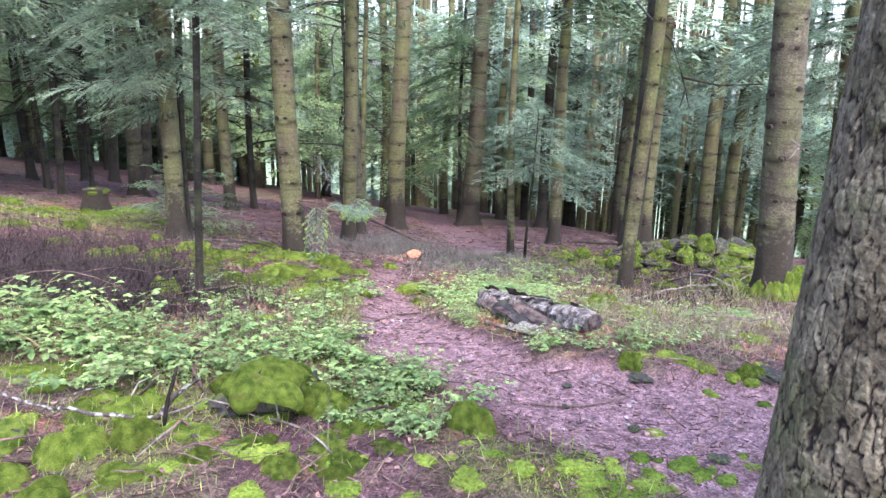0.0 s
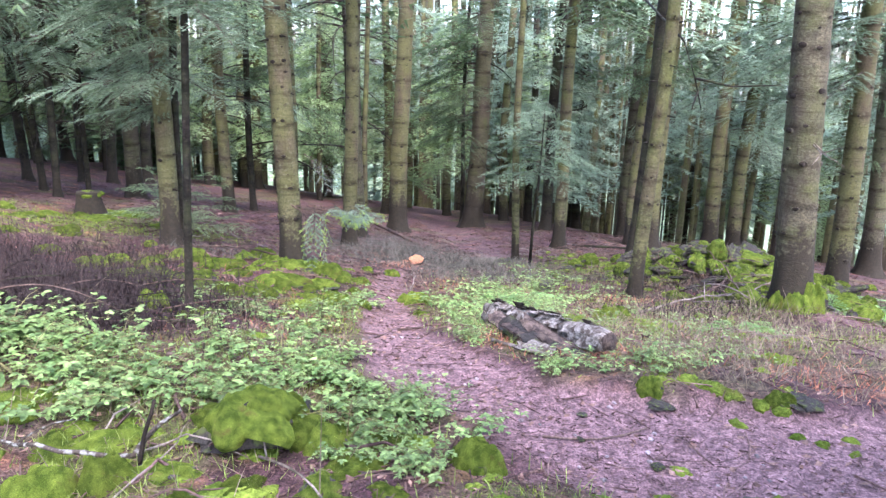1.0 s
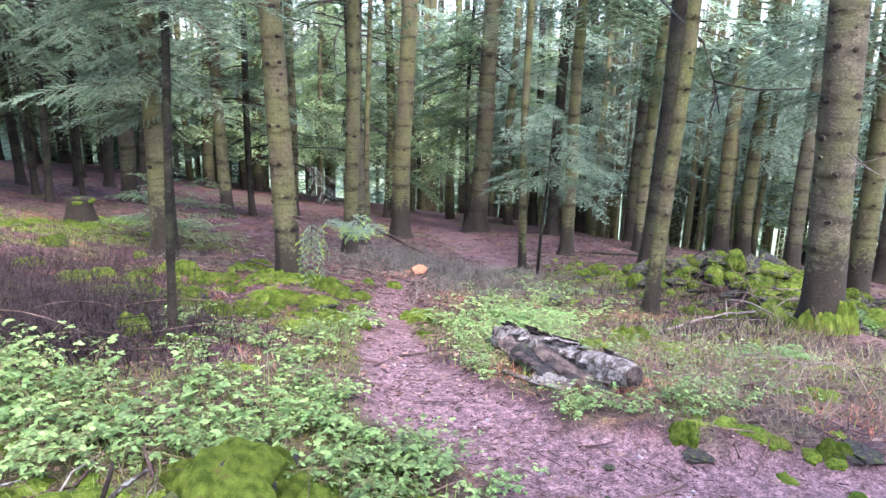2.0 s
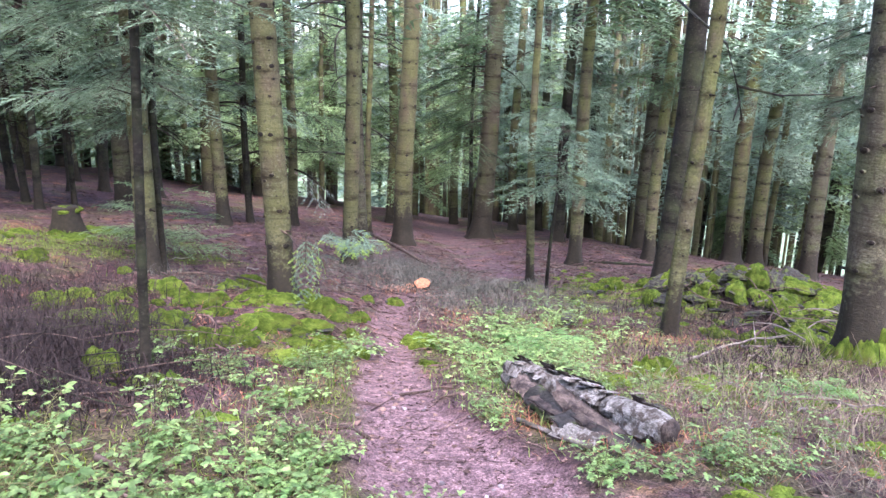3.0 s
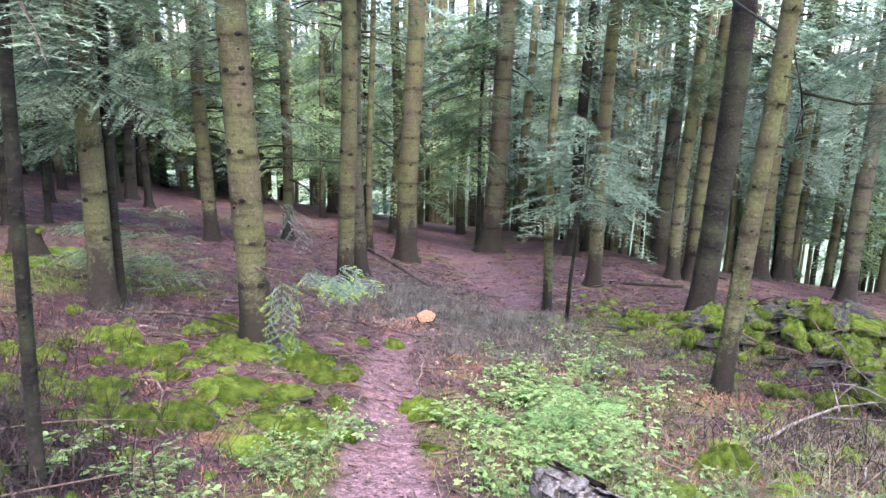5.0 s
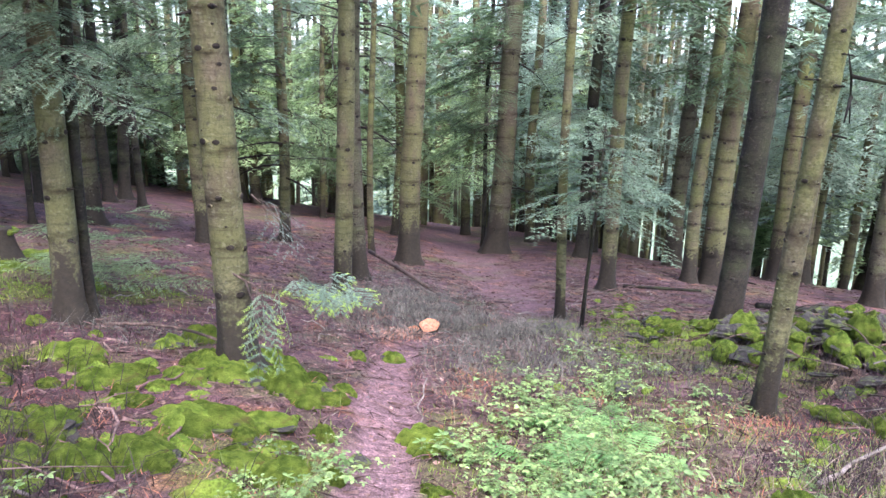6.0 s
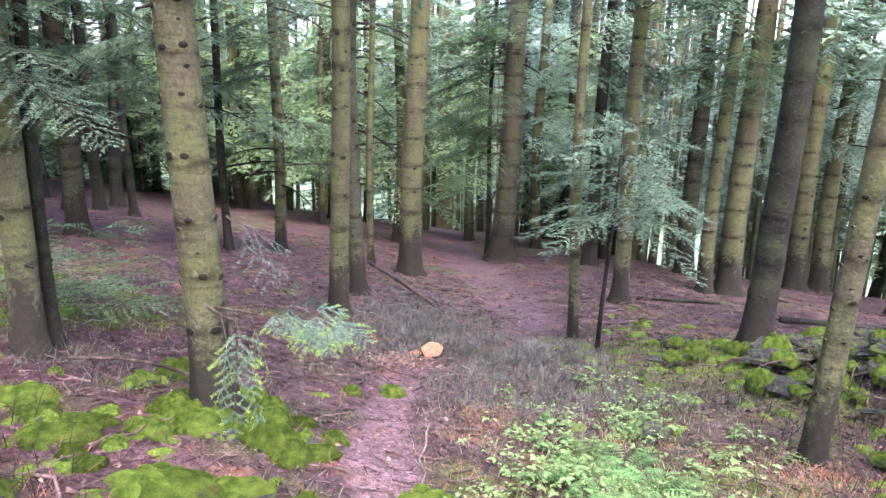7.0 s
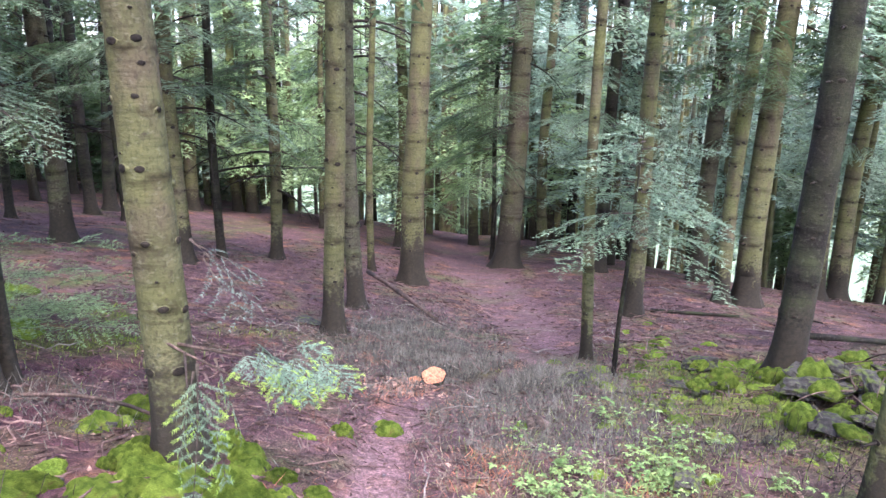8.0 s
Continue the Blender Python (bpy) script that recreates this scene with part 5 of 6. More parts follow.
def bark_slab(x, y, w, l, turn, tilt, mat, label, lift=0.03):
    g, n, m = Geo(), 9, 7
    for k in range(2):
        for i in range(n):
            for j in range(m):
                u, v = i / (n - 1) - 0.5, j / (m - 1) - 0.5
                e = 1 + 0.22 * noise.noise(Vector((u * 5 + x * 9, v * 5, w * 30)))
                z = 0.35 * w * (0.25 - v * v) * 2 + 0.02 * noise.noise(Vector((u * 6, v * 6 + y * 7, 1))) - 0.012 * k
                g.v.append((u * l * e, v * w * e, z))
        for i in range(n - 1):
            for j in range(m - 1):
                o = k * n * m + i * m + j
                g.f.append((o, o + 1, o + m + 1, o + m) if k else (o + m, o + m + 1, o + 1, o))
                g.m.append(k)
    edge = [i * m for i in range(n)] + [(n - 1) * m + j for j in range(1, m)] + [i * m + m - 1 for i in range(n - 2, -1, -1)] + [j for j in range(m - 2, 0, -1)]
    for p, q in zip(edge, edge[1:] + edge[:1]):
        g.f.append((p, q, q + n * m, p + n * m))
        g.m.append(1)
    return thing("bark_slab", label, "bark", pose(x, y, gz(x, y) + lift, tilt, 5, turn), "", g.mesh("bark_slab", (mat, ROT)))


# Dark slabs are toned like the shaded hollow in front of the log.
for x, y, w, l, turn, tilt, mat, lift in ((0.62, 4.48, 0.12, 0.5, -58, 40, ROT, 0.07), (0.5, 4.55, 0.15, 0.3, -50, -20, ROT, 0.05), (0.56, 4.30, 0.13, 0.24, -20, 10, BIRCH, 0.03), (0.44, 4.62, 0.12, 0.26, -70, 35, SLATE, 0.06),
                                       (0.70, 4.30, 0.12, 0.38, -55, -15, ROT, 0.04), (0.40, 4.85, 0.11, 0.3, -65, 20, ROT, 0.06), (0.80, 4.22, 0.10, 0.4, -40, 0, SLATE, 0.02), (0.52, 4.38, 0.1, 0.16, 40, 30, SLATE, 0.06)):
    bark_slab(x, y, w, l, turn, tilt, mat, "loose slab of pale peeling bark" if mat is BIRCH else "rotten slab of wood, darkened for the hollow", lift)
stick("fallen_stick", "pale broken stick in front of the log", [(arc(on_ground(0.30, 4.5, 0.02), on_ground(0.62, 4.13, 0.02)), 0.014, 0.012)], PALEWOOD)


def cut_piece(x, y, r, ln, turn, tilt, label, lift=0.1, face=CUT, bark=BARK_DARK):
    """A sawn piece of trunk whose fresh face looks out along +x."""
    rng, g, n = np.random.RandomState(int(abs(x * 100))), Geo(), 18
    ang = np.arange(n) * 2 * math.pi / n
    lob = 1 + 0.12 * np.sin(2 * ang + 1) + 0.06 * np.sin(5 * ang)
    for s, k in ((-ln, 1.05), (-ln * 0.5, 1.0), (-0.012, 1.0), (0, 0.97)):
        g.v.extend(map(tuple, np.stack([np.full(n, s), np.cos(ang) * r * lob * k, np.sin(ang) * r * lob * k], -1).tolist()))
    for i in range(3):
        for j in range(n):
            q = (j + 1) % n
            g.f.append((i * n + j, i * n + q, (i + 1) * n + q, (i + 1) * n + j))
            g.m.append(0)
    g.f.append(tuple(range(n))[::-1])
    g.m.append(0)
    t = thing("sawn_log", label, "log", pose(x, y, gz(x, y) + lift, 0, tilt, turn))
    body = part("log_body", g.mesh("log_body", (bark,)), t)
    h = Geo()
    for k, z in ((0.965, 0.001), (0.6, 0.004), (0.25, 0.003)):
        h.v.extend(map(tuple, np.stack([np.full(n, z), np.cos(ang) * r * lob * k, np.sin(ang) * r * lob * k], -1).tolist()))
    for i in range(2):
        for j in range(n):
            q = (j + 1) % n
            h.f.append((i * n + j, i * n + q, (i + 1) * n + q, (i + 1) * n + j))
    h.f.append(tuple(2 * n + j for j in range(n)))
    h.m = [0] * len(h.f)
    part("cut_face", h.mesh("cut_face", (face,)), body, "fresh orange sawn face" if face is CUT else "weathered brown sawn face")


cut_piece(-0.42, 10.0, 0.1, 0.4, -75, -58, "sawn spruce log with a fresh orange face", 0.10)
cut_piece(-0.58, 9.94, 0.055, 0.3, -100, -70, "smaller sawn spruce piece beside the cut log", 0.04)
cut_piece(0.36, 8.98, 0.06, 0.3, -120, -35, "short weathered sawn log half hidden in brushwood", 0.07, ROT, DEADWOOD)


def old_stump(x, y, r, h):
    g = trunk_geo(900, r, h, 9, 16, False, 1.5, taper=0.1)
    t = thing("tree_stump", "old dark tree stump with a moss cap", "stump", pose(x, y, gz(x, y)))
    part("stump_body", g.mesh("stump_body", (BARK_DARK, KNOT)), t)
    part("moss", MOSSES[3], t, "yellow-green moss cap", pose(0, 0, h - 0.03) @ Matrix.Diagonal((r * 2.3, r * 2.3, 0.16, 1)))


old_stump(-5.35, 10.7, 0.17, 0.36)
stick("fallen_branch", "dark fallen branch leaning behind the spruces", [(arc(on_ground(-1.75, 15.2, 0.2), on_ground(-0.52, 12.75, 0.04), 0.02), 0.034, 0.026)], DEADWOOD, 8, "branch")
stick("fallen_log", "dark fallen log on the far slope", [(arc(on_ground(2.6, 14.5, 0.06), on_ground(3.8, 14.2, 0.05)), 0.03, 0.022)], BARK_DARK, 10, "log")
stick("fallen_log", "dark fallen log behind the stone heap", [(arc(on_ground(4.2, 13.0, 0.1), on_ground(6.2, 13.6, 0.1)), 0.045, 0.03)], BARK_DARK, 10, "log")
stick("dead_branch", "pale bare forked branch on the ground", [(arc(on_ground(1.75, 6.35, 0.04), on_ground(2.85, 7.05, 0.16), 0.03, 0.03, 8, 0.01, 1), 0.014, 0.006), (arc(on_ground(2.35, 6.75, 0.1), on_ground(2.75, 6.6, 0.12)), 0.008, 0.003),
       (arc(on_ground(2.5, 6.83, 0.12), on_ground(2.6, 7.15, 0.25)), 0.007, 0.003), (arc(on_ground(2.65, 6.95, 0.14), on_ground(2.95, 6.9, 0.2)), 0.006, 0.003)], PALEWOOD)
stick("forked_stick", "dark stick patched with white lichen", [(arc(on_ground(-2.0, 2.9, 0.09), on_ground(-1.2, 2.76, 0.05), -0.03, -0.03, 9, 0.006, 2), 0.007, 0.011), (arc(on_ground(-1.2, 2.76, 0.05), on_ground(-1.1, 3.0, 0.12), 0.0, 0.12), 0.013, 0.007),
       (arc(on_ground(-1.7, 2.84, 0.07), on_ground(-1.55, 3.0, 0.1), 0.02), 0.005, 0.003)], LICHENED)
stick("broken_twig", "dark upright broken twig", [(arc(on_ground(-1.18, 2.74, 0.0), on_ground(-1.13, 2.82, 0.27), 0, 0.04, 7, 0.004, 5), 0.011, 0.007)], KNOT)
stick("fallen_branch", "grey leaning twig in front of the boulder", [(arc(on_ground(-0.74, 2.85, 0.02), on_ground(-0.36, 2.42, 0.02), 0.03, 0.05), 0.006, 0.004), (arc(on_ground(-0.7, 2.82, 0.03), on_ground(-0.72, 2.84, 0.14)), 0.005, 0.003)], PALEWOOD)
stick("root", "thin root crossing the path", [(arc(on_ground(-0.34, 5.12, 0.012), on_ground(0.02, 5.55, 0.03), 0.02, -0.15), 0.009, 0.006)], DEADWOOD)
stick("fallen_stick", "brown broken stick beside the path", [(arc(on_ground(-0.70, 4.5, 0.012), on_ground(-0.42, 4.28, 0.012), 0.005, 0.05), 0.013, 0.009)], DEADWOOD)
stick("fallen_stick", "brown stick across the path edge", [(arc(on_ground(-0.1, 5.0, 0.012), on_ground(0.2, 4.95, 0.02), 0.01, 0.1), 0.007, 0.004)], DEADWOOD)
stick("fallen_stick", "thin curved twig on the trodden path", [(arc(on_ground(0.45, 3.2, 0.01), on_ground(0.95, 3.3, 0.012), 0.0, -0.12), 0.006, 0.004)], DEADWOOD)
stick("fallen_stick", "dark stick in front of the brambles", [(arc(on_ground(-1.45, 3.75, 0.03), on_ground(-1.05, 3.55, 0.02)), 0.016, 0.012)], DEADWOOD)
stick("pale_twig", "thin pale crooked twig standing by the path", [(arc(on_ground(-0.36, 7.0, 0.01), on_ground(-0.4, 8.15, 0.12), 0.08, -0.04, 9, 0.015, 3), 0.006, 0.004)], PALEWOOD)
stick("fallen_stick", "dark stick beside the path", [(arc(on_ground(-0.4, 8.0, 0.02), on_ground(0.02, 8.08, 0.03)), 0.009, 0.006)], DEADWOOD)
stick("fallen_stick", "dark thin stick in the brushwood", [(arc(on_ground(0.0, 8.75, 0.03), on_ground(0.4, 8.95, 0.05)), 0.009, 0.006)], DEADWOOD)
stick("fallen_branch", "long dark branch on the litter", [(arc(on_ground(-2.9, 8.25, 0.04), on_ground(-1.8, 8.0, 0.06), 0.04, 0.06), 0.014, 0.01)], DEADWOOD)
rng = np.random.RandomState(15)
for i in range(46):
    x, y = rng.normal(3.4, 0.7), rng.normal(8.1, 0.9)
    a, ln = rng.uniform(0, 6.3), rng.uniform(0.3, 0.8)
    stick("dead_branch", "thin dead branch lying over the stones", [(arc(on_ground(x, y, 0.12), on_ground(x + ln * math.cos(a), y + ln * math.sin(a), 0.16), rng.uniform(0, 0.1), rng.uniform(-0.15, 0.15)), 0.009, 0.003)], DEADWOOD if i % 6 else PALEWOOD, 5)
for i in range(22):
    x, y = rng.normal(-2.8, 0.55), rng.normal(4.9, 0.6)
    a, ln = rng.uniform(-0.6, 0.9), rng.uniform(0.5, 1.3)
    stick("brush_branch", "thin dark branch of the brushwood tangle", [(arc(on_ground(x, y, 0.05), on_ground(x + ln * math.cos(a), y + ln * math.sin(a), rng.uniform(0.02, 0.15)), rng.uniform(0.02, 0.16), rng.uniform(-0.2, 0.2), 9), 0.006, 0.002)], BARK_DARK if i % 3 else DEADWOOD, 5)

# ---------------------------------------------------------------- brambles and ferns


def leaflet(g, o, d, up, ln, wd):
    d, up = d / np.linalg.norm(d), up / np.linalg.norm(up)
    s = np.cross(d, up)
    s /= np.linalg.norm(s) + 1e-9
    n = np.cross(s, d)
    rows = [(0, 0), (0.28, 0.8), (0.55, 1.0), (0.82, 0.55)]
    v = [o]
    for u, w in rows[1:]:
        c = o + d * ln * u - n * 0.10 * ln * u * u
        v += [c - s * wd * w + n * 0.14 * wd, c - n * 0.10 * wd, c + s * wd * w + n * 0.14 * wd]
    v.append(o + d * ln - n * 0.16 * ln)
    f = [(0, 2, 1), (0, 3, 2), (1, 2, 5, 4), (2, 3, 6, 5), (4, 5, 8, 7), (5, 6, 9, 8), (7, 8, 10), (8, 9, 10)]
    g.add(v, f)


def bramble_meshes(seed):
    rng, lv, st = np.random.RandomState(seed), Geo(), Geo()
    for c in range(rng.randint(4, 7)):
        a, h, reach = rng.uniform(0, 6.3), rng.uniform(0.05, 0.19), rng.uniform(0.1, 0.42)
        s = np.linspace(0, 1, 6)
        pts = np.stack([np.cos(a) * reach * s ** 1.3, np.sin(a) * reach * s ** 1.3, -0.03 + (h + 0.03) * np.sin(s * 1.75)], -1)
        st.tube(pts, 0.0035 * (1 - 0.6 * s), 4, 0, False)
        for k in range(rng.randint(9, 14)):
            o = pts[1 + k % 5] * rng.uniform(0.85, 1.0)
            b = a + (1 if k % 2 else -1) * rng.uniform(0.5, 1.5)
            d = np.array((math.cos(b), math.sin(b), rng.uniform(0.1, 0.7)))
            e = o + d * rng.uniform(0.03, 0.07)
            st.tube([o, e], (0.0016, 0.0012), 3, 0, False)
            up = np.array((rng.normal(0, 0.35), rng.normal(0, 0.35), 1))
            size = rng.choice((0.022, 0.032, 0.042, 0.056), p=(0.34, 0.38, 0.24, 0.04)) * rng.uniform(0.85, 1.15)
            for turn, q in ((0, 1.1), (1.25, 0.9), (-1.25, 0.9)):
                dd = np.array((math.cos(b + turn), math.sin(b + turn), rng.uniform(-0.25, 0.2)))
                leaflet(lv, e, dd, up, size * q * 1.1, size * 0.3 * q)
    return lv.mesh("leaves", (BRAMBLE,)), st.mesh("stem", (STEM,))


BRAMBLES = [bramble_meshes(i + 5) for i in range(12)]
rng = np.random.RandomState(31)
for cx, cy, sx, sy, n, k in ((-1.45, 3.55, 0.75, 0.34, 36, 0.8), (-0.5, 3.4, 0.5, 0.34, 32, 0.72), (-2.3, 3.75, 0.4, 0.3, 18, 1.0), (-1.15, 4.5, 0.45, 0.55, 22, 0.66), (-0.85, 5.75, 0.28, 0.45, 14, 0.6), (0.5, 6.4, 0.45, 0.6, 40, 0.74),
                             (1.0, 5.3, 0.45, 0.25, 10, 0.55), (0.95, 4.0, 0.25, 0.12, 8, 0.5), (1.35, 8.2, 0.6, 0.5, 26, 0.7), (0.78, 7.4, 0.5, 0.4, 26, 0.74), (0.12, 4.75, 0.14, 0.25, 9, 0.45), (-0.12, 3.05, 0.25, 0.2, 12, 0.5), (1.9, 5.6, 0.7, 0.7, 14, 0.45), (1.5, 4.3, 0.3, 0.25, 8, 0.45),
                             (-1.6, 5.2, 0.3, 0.3, 8, 0.7), (-0.4, 2.85, 0.4, 0.2, 6, 0.45)):
    for _ in range(n):
        x, y = rng.normal(cx, sx * 0.8), rng.normal(cy, sy * 0.8)
        if fbm(x + 20, y, 1.9) < 0.34 or path_mask(x, y) > 0.35 or (x - 0.43) ** 2 + (y - 0.66) ** 2 < 0.3 or y < 2.4 or (x < -0.45 and y < 3.1):
            continue
        q = rng.randint(12)
        t = thing("bramble_plant", "low bramble plant with fresh green leaves", "plant", pose(x, y, gz(x, y), rng.uniform(-8, 8), rng.uniform(-8, 8), rng.uniform(0, 360)) @ Matrix.Scale(k * rng.uniform(0.75, 1.3), 4), "brambles of the clearing")
        tagged(part("leaves", BRAMBLES[q][0], part("stem", BRAMBLES[q][1], t)), kind="stuff")


def fern(x, y, n, size, seed):
    rng = np.random.RandomState(seed)
    t = thing("fern", "small green fern with arching fronds", "plant", pose(x, y, gz(x, y)))
    for i in range(n):
        g, a, ln = Geo(), 2 * math.pi * i / n + rng.uniform(-0.4, 0.4), size * rng.uniform(0.7, 1.15)
        s = np.linspace(0, 1, 16)
        mid = np.stack([np.cos(a) * ln * s, np.sin(a) * ln * s, ln * (0.75 * s - 0.72 * s ** 2)], -1)
        g.tube(mid, 0.004 * (1 - s) + 0.001, 3, 0, False)
        sd = np.array((-math.sin(a), math.cos(a), 0))
        for k in range(2, 16):
            w = ln * 0.26 * math.sin(math.pi * (0.12 + 0.86 * (1 - s[k]))) + 0.006
            for e in (-1, 1):
                d = sd * e + np.array((math.cos(a), math.sin(a), -0.15)) * 0.45
                leaflet(g, mid[k], d, np.array((0, 0, 1.0)), w, ln * 0.025)
        part("frond", g.mesh("frond", (FERN,)), t)


fern(2.22, 5.4, 6, 0.34, 1)
for i, (x, y) in enumerate(((0.66, 6.3), (0.5, 6.55), (0.82, 6.45), (0.3, 6.65), (0.83, 7.5), (0.62, 7.35), (0.95, 7.2))):
    fern(x, y, 6, 0.3 + 0.03 * (i % 3), 30 + i)
fern(2.55, 5.6, 5, 0.26, 2)
for i, (x, y) in enumerate(((3.9, 7.2), (4.3, 7.5), (4.0, 7.9), (4.7, 7.2), (4.9, 8.0))):
    fern(x, y, 7, 0.5, 5 + i)

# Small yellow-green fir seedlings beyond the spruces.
seedlings = [near_branches(x, y, gz(x, y), [(0, 0, 0.10 + 0.06 * i, 0.6 - 0.03 * i, 70 * i, 12, 0.25) for i in range(13)], "low yellow-green fir seedling", (NEEDLE_LIT, TWIG, NEEDLE_TIP), "young_fir", 200 + k, gap=0.045, step_len=0.018, blade=0.032, width=0.004)
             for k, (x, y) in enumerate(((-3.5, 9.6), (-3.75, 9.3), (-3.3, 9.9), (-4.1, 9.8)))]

# ---------------------------------------------------------------- loose litter


def scatter_blades(name, label, mat, boxes, seed, ln, wd, rise, bend=0.3):
    """Thin upright or lying blades in soft-edged patches: rows of (x, y, spread x, spread y, count)."""
    rng = np.random.RandomState(seed)
    vs = []
    for cx, cy, sx, sy, n in boxes:
        x, y = rng.normal(cx, sx, n), rng.normal(cy, sy, n)
        keep = (path_mask(x, y) < 0.5) & (np.hypot(x - 0.38, y - 0.54) > 0.45)
        x, y = x[keep], y[keep]
        n = len(x)
        clump = rng.uniform(0, 6.3, n)
        up = rng.uniform(*rise, n)
        a = clump
        L = rng.uniform(*ln, n)[:, None]
        base = np.stack([x, y, ground(x, y) - 0.005], -1)
        d = np.stack([np.cos(a) * np.cos(up), np.sin(a) * np.cos(up), np.sin(up)], -1)
        side = np.stack([-np.sin(a), np.cos(a), rng.uniform(-0.4, 0.4, n)], -1) * wd
        m1 = base + d * L * 0.55
        tip = base + d * L + np.array((0, 0, -1)) * bend * L * rng.uniform(0, 1, (n, 1)) * np.sin(up)[:, None]
        vs.append(np.stack([base - side, base + side, m1 + side * 0.7, m1 - side * 0.7, tip], 1))
    v = np.concatenate(vs).reshape(-1, 3)
    q = np.arange(0, len(v), 5)[:, None]
    f = np.concatenate([q + (0, 1, 2), q + (0, 2, 3), q + (3, 2, 4)])
    return tagged(new(name, tri_mesh(name, v, f, (mat,))), label, "undergrowth", kind="stuff")


scatter_blades("dry_grass", "straw-coloured dead grass and bracken stalks", STRAW, ((2.0, 5.0, 0.55, 0.6, 2600), (1.7, 4.1, 0.4, 0.25, 700), (1.2, 6.4, 0.5, 0.5, 900), (2.5, 6.1, 0.4, 0.4, 900), (-0.9, 4.3, 0.3, 0.6, 500), (0.2, 8.0, 0.5, 0.3, 700), (-2.0, 2.9, 0.6, 0.5, 500), (0.6, 5.3, 0.5, 0.4, 500)), 3, (0.06, 0.2), 0.0018, (0.1, 1.2))
scatter_blades("dry_stalks", "long pale dead stalks leaning over the ground", STRAW, ((2.0, 5.2, 0.6, 0.6, 420), (2.6, 6.3, 0.5, 0.5, 260), (1.4, 6.9, 0.5, 0.5, 90), (-2.2, 4.6, 0.6, 0.4, 20), (3.2, 8.3, 0.7, 0.6, 120), (-1.5, 2.9, 0.6, 0.4, 50)), 9, (0.2, 0.55), 0.0024, (0.05, 0.7), 0.5)
scatter_blades("brushwood", "low tangle of grey dead brushwood twigs", HEATH, ((-0.1, 10.4, 0.8, 0.9, 5200), (0.6, 9.9, 0.6, 0.6, 4200), (0.15, 10.3, 0.3, 0.25, 2200), (-0.5, 10.9, 0.35, 0.3, 2200), (0.55, 10.4, 0.25, 0.2, 1600), (-1.0, 11.9, 0.4, 0.4, 1800), (-0.6, 11.8, 0.6, 0.9, 2600), (1.0, 9.0, 0.7, 0.5, 1500), (-2.6, 8.3, 0.6, 0.3, 900), (-0.9, 12.6, 0.5, 0.7, 1200),
               (-1.2, 10.6, 0.5, 0.6, 1200), (0.3, 8.6, 0.5, 0.3, 900)), 4, (0.06, 0.24), 0.0024, (0.1, 1.25))
scatter_blades("rusty_sprays", "rust-red dead conifer sprays on the ground", RUST, ((2.1, 5.4, 0.5, 0.5, 350), (1.5, 4.4, 0.3, 0.3, 250), (-1.3, 5.2, 0.4, 0.5, 500), (0.02, 8.25, 0.14, 0.12, 420), (1.95, 7.45, 0.3, 0.25, 800), (2.15, 3.95, 0.25, 0.2, 450), (-0.55, 9.55, 0.25, 0.2, 500), (0.35, 4.55, 0.1, 0.08, 200), (0.95, 8.0, 0.1, 0.1, 200), (0.9, 4.3, 0.25, 0.2, 500), (2.6, 7.4, 0.35, 0.3, 400), (1.2, 6.0, 0.3, 0.3, 500), (-2.4, 6.2, 0.4, 0.3, 500), (-1.6, 6.2, 0.4, 0.3, 350), (-0.5, 7.4, 0.4, 0.3, 300)), 5, (0.04, 0.12), 0.0022, (0.05, 0.9))
# Brushwood; extra dark twigs stand in for shade at left and dark heap gaps.
scatter_blades("dark_brushwood", "dark brown tangle of thin dead twigs", BROWNBRUSH, ((-2.7, 4.9, 0.6, 0.5, 12000), (-4.2, 6.3, 0.8, 0.8, 6000), (-3.2, 5.6, 0.7, 0.6, 5000), (3.3, 7.6, 0.5, 0.5, 1300), (3.5, 8.8, 0.9, 0.7, 3000), (2.2, 6.4, 0.4, 0.4, 900)), 6, (0.1, 0.38), 0.0026, (0.1, 1.2), 0.5)
scatter_blades("forest_grass", "fine green forest grass between the moss", GRASS, ((-1.6, 2.8, 0.7, 0.5, 1500), (-0.8, 5.7, 0.3, 0.7, 900), (0.5, 6.0, 0.5, 0.6, 1300), (1.0, 7.6, 0.6, 0.6, 1300), (-5.0, 9.6, 1.2, 0.9, 3000), (1.7, 10.6, 0.5, 0.7, 900), (0.7, 2.5, 0.4, 0.2, 400), (0.55, 4.9, 0.35, 0.4, 1100), (1.9, 5.6, 0.7, 0.8, 3200), (2.6, 6.6, 0.5, 0.5, 1200), (1.3, 8.6, 0.6, 0.7, 1200), (-0.9, 3.8, 0.4, 0.5, 900), (2.4, 7.2, 0.5, 0.5, 600)), 7, (0.03, 0.11), 0.0022, (0.5, 1.4))


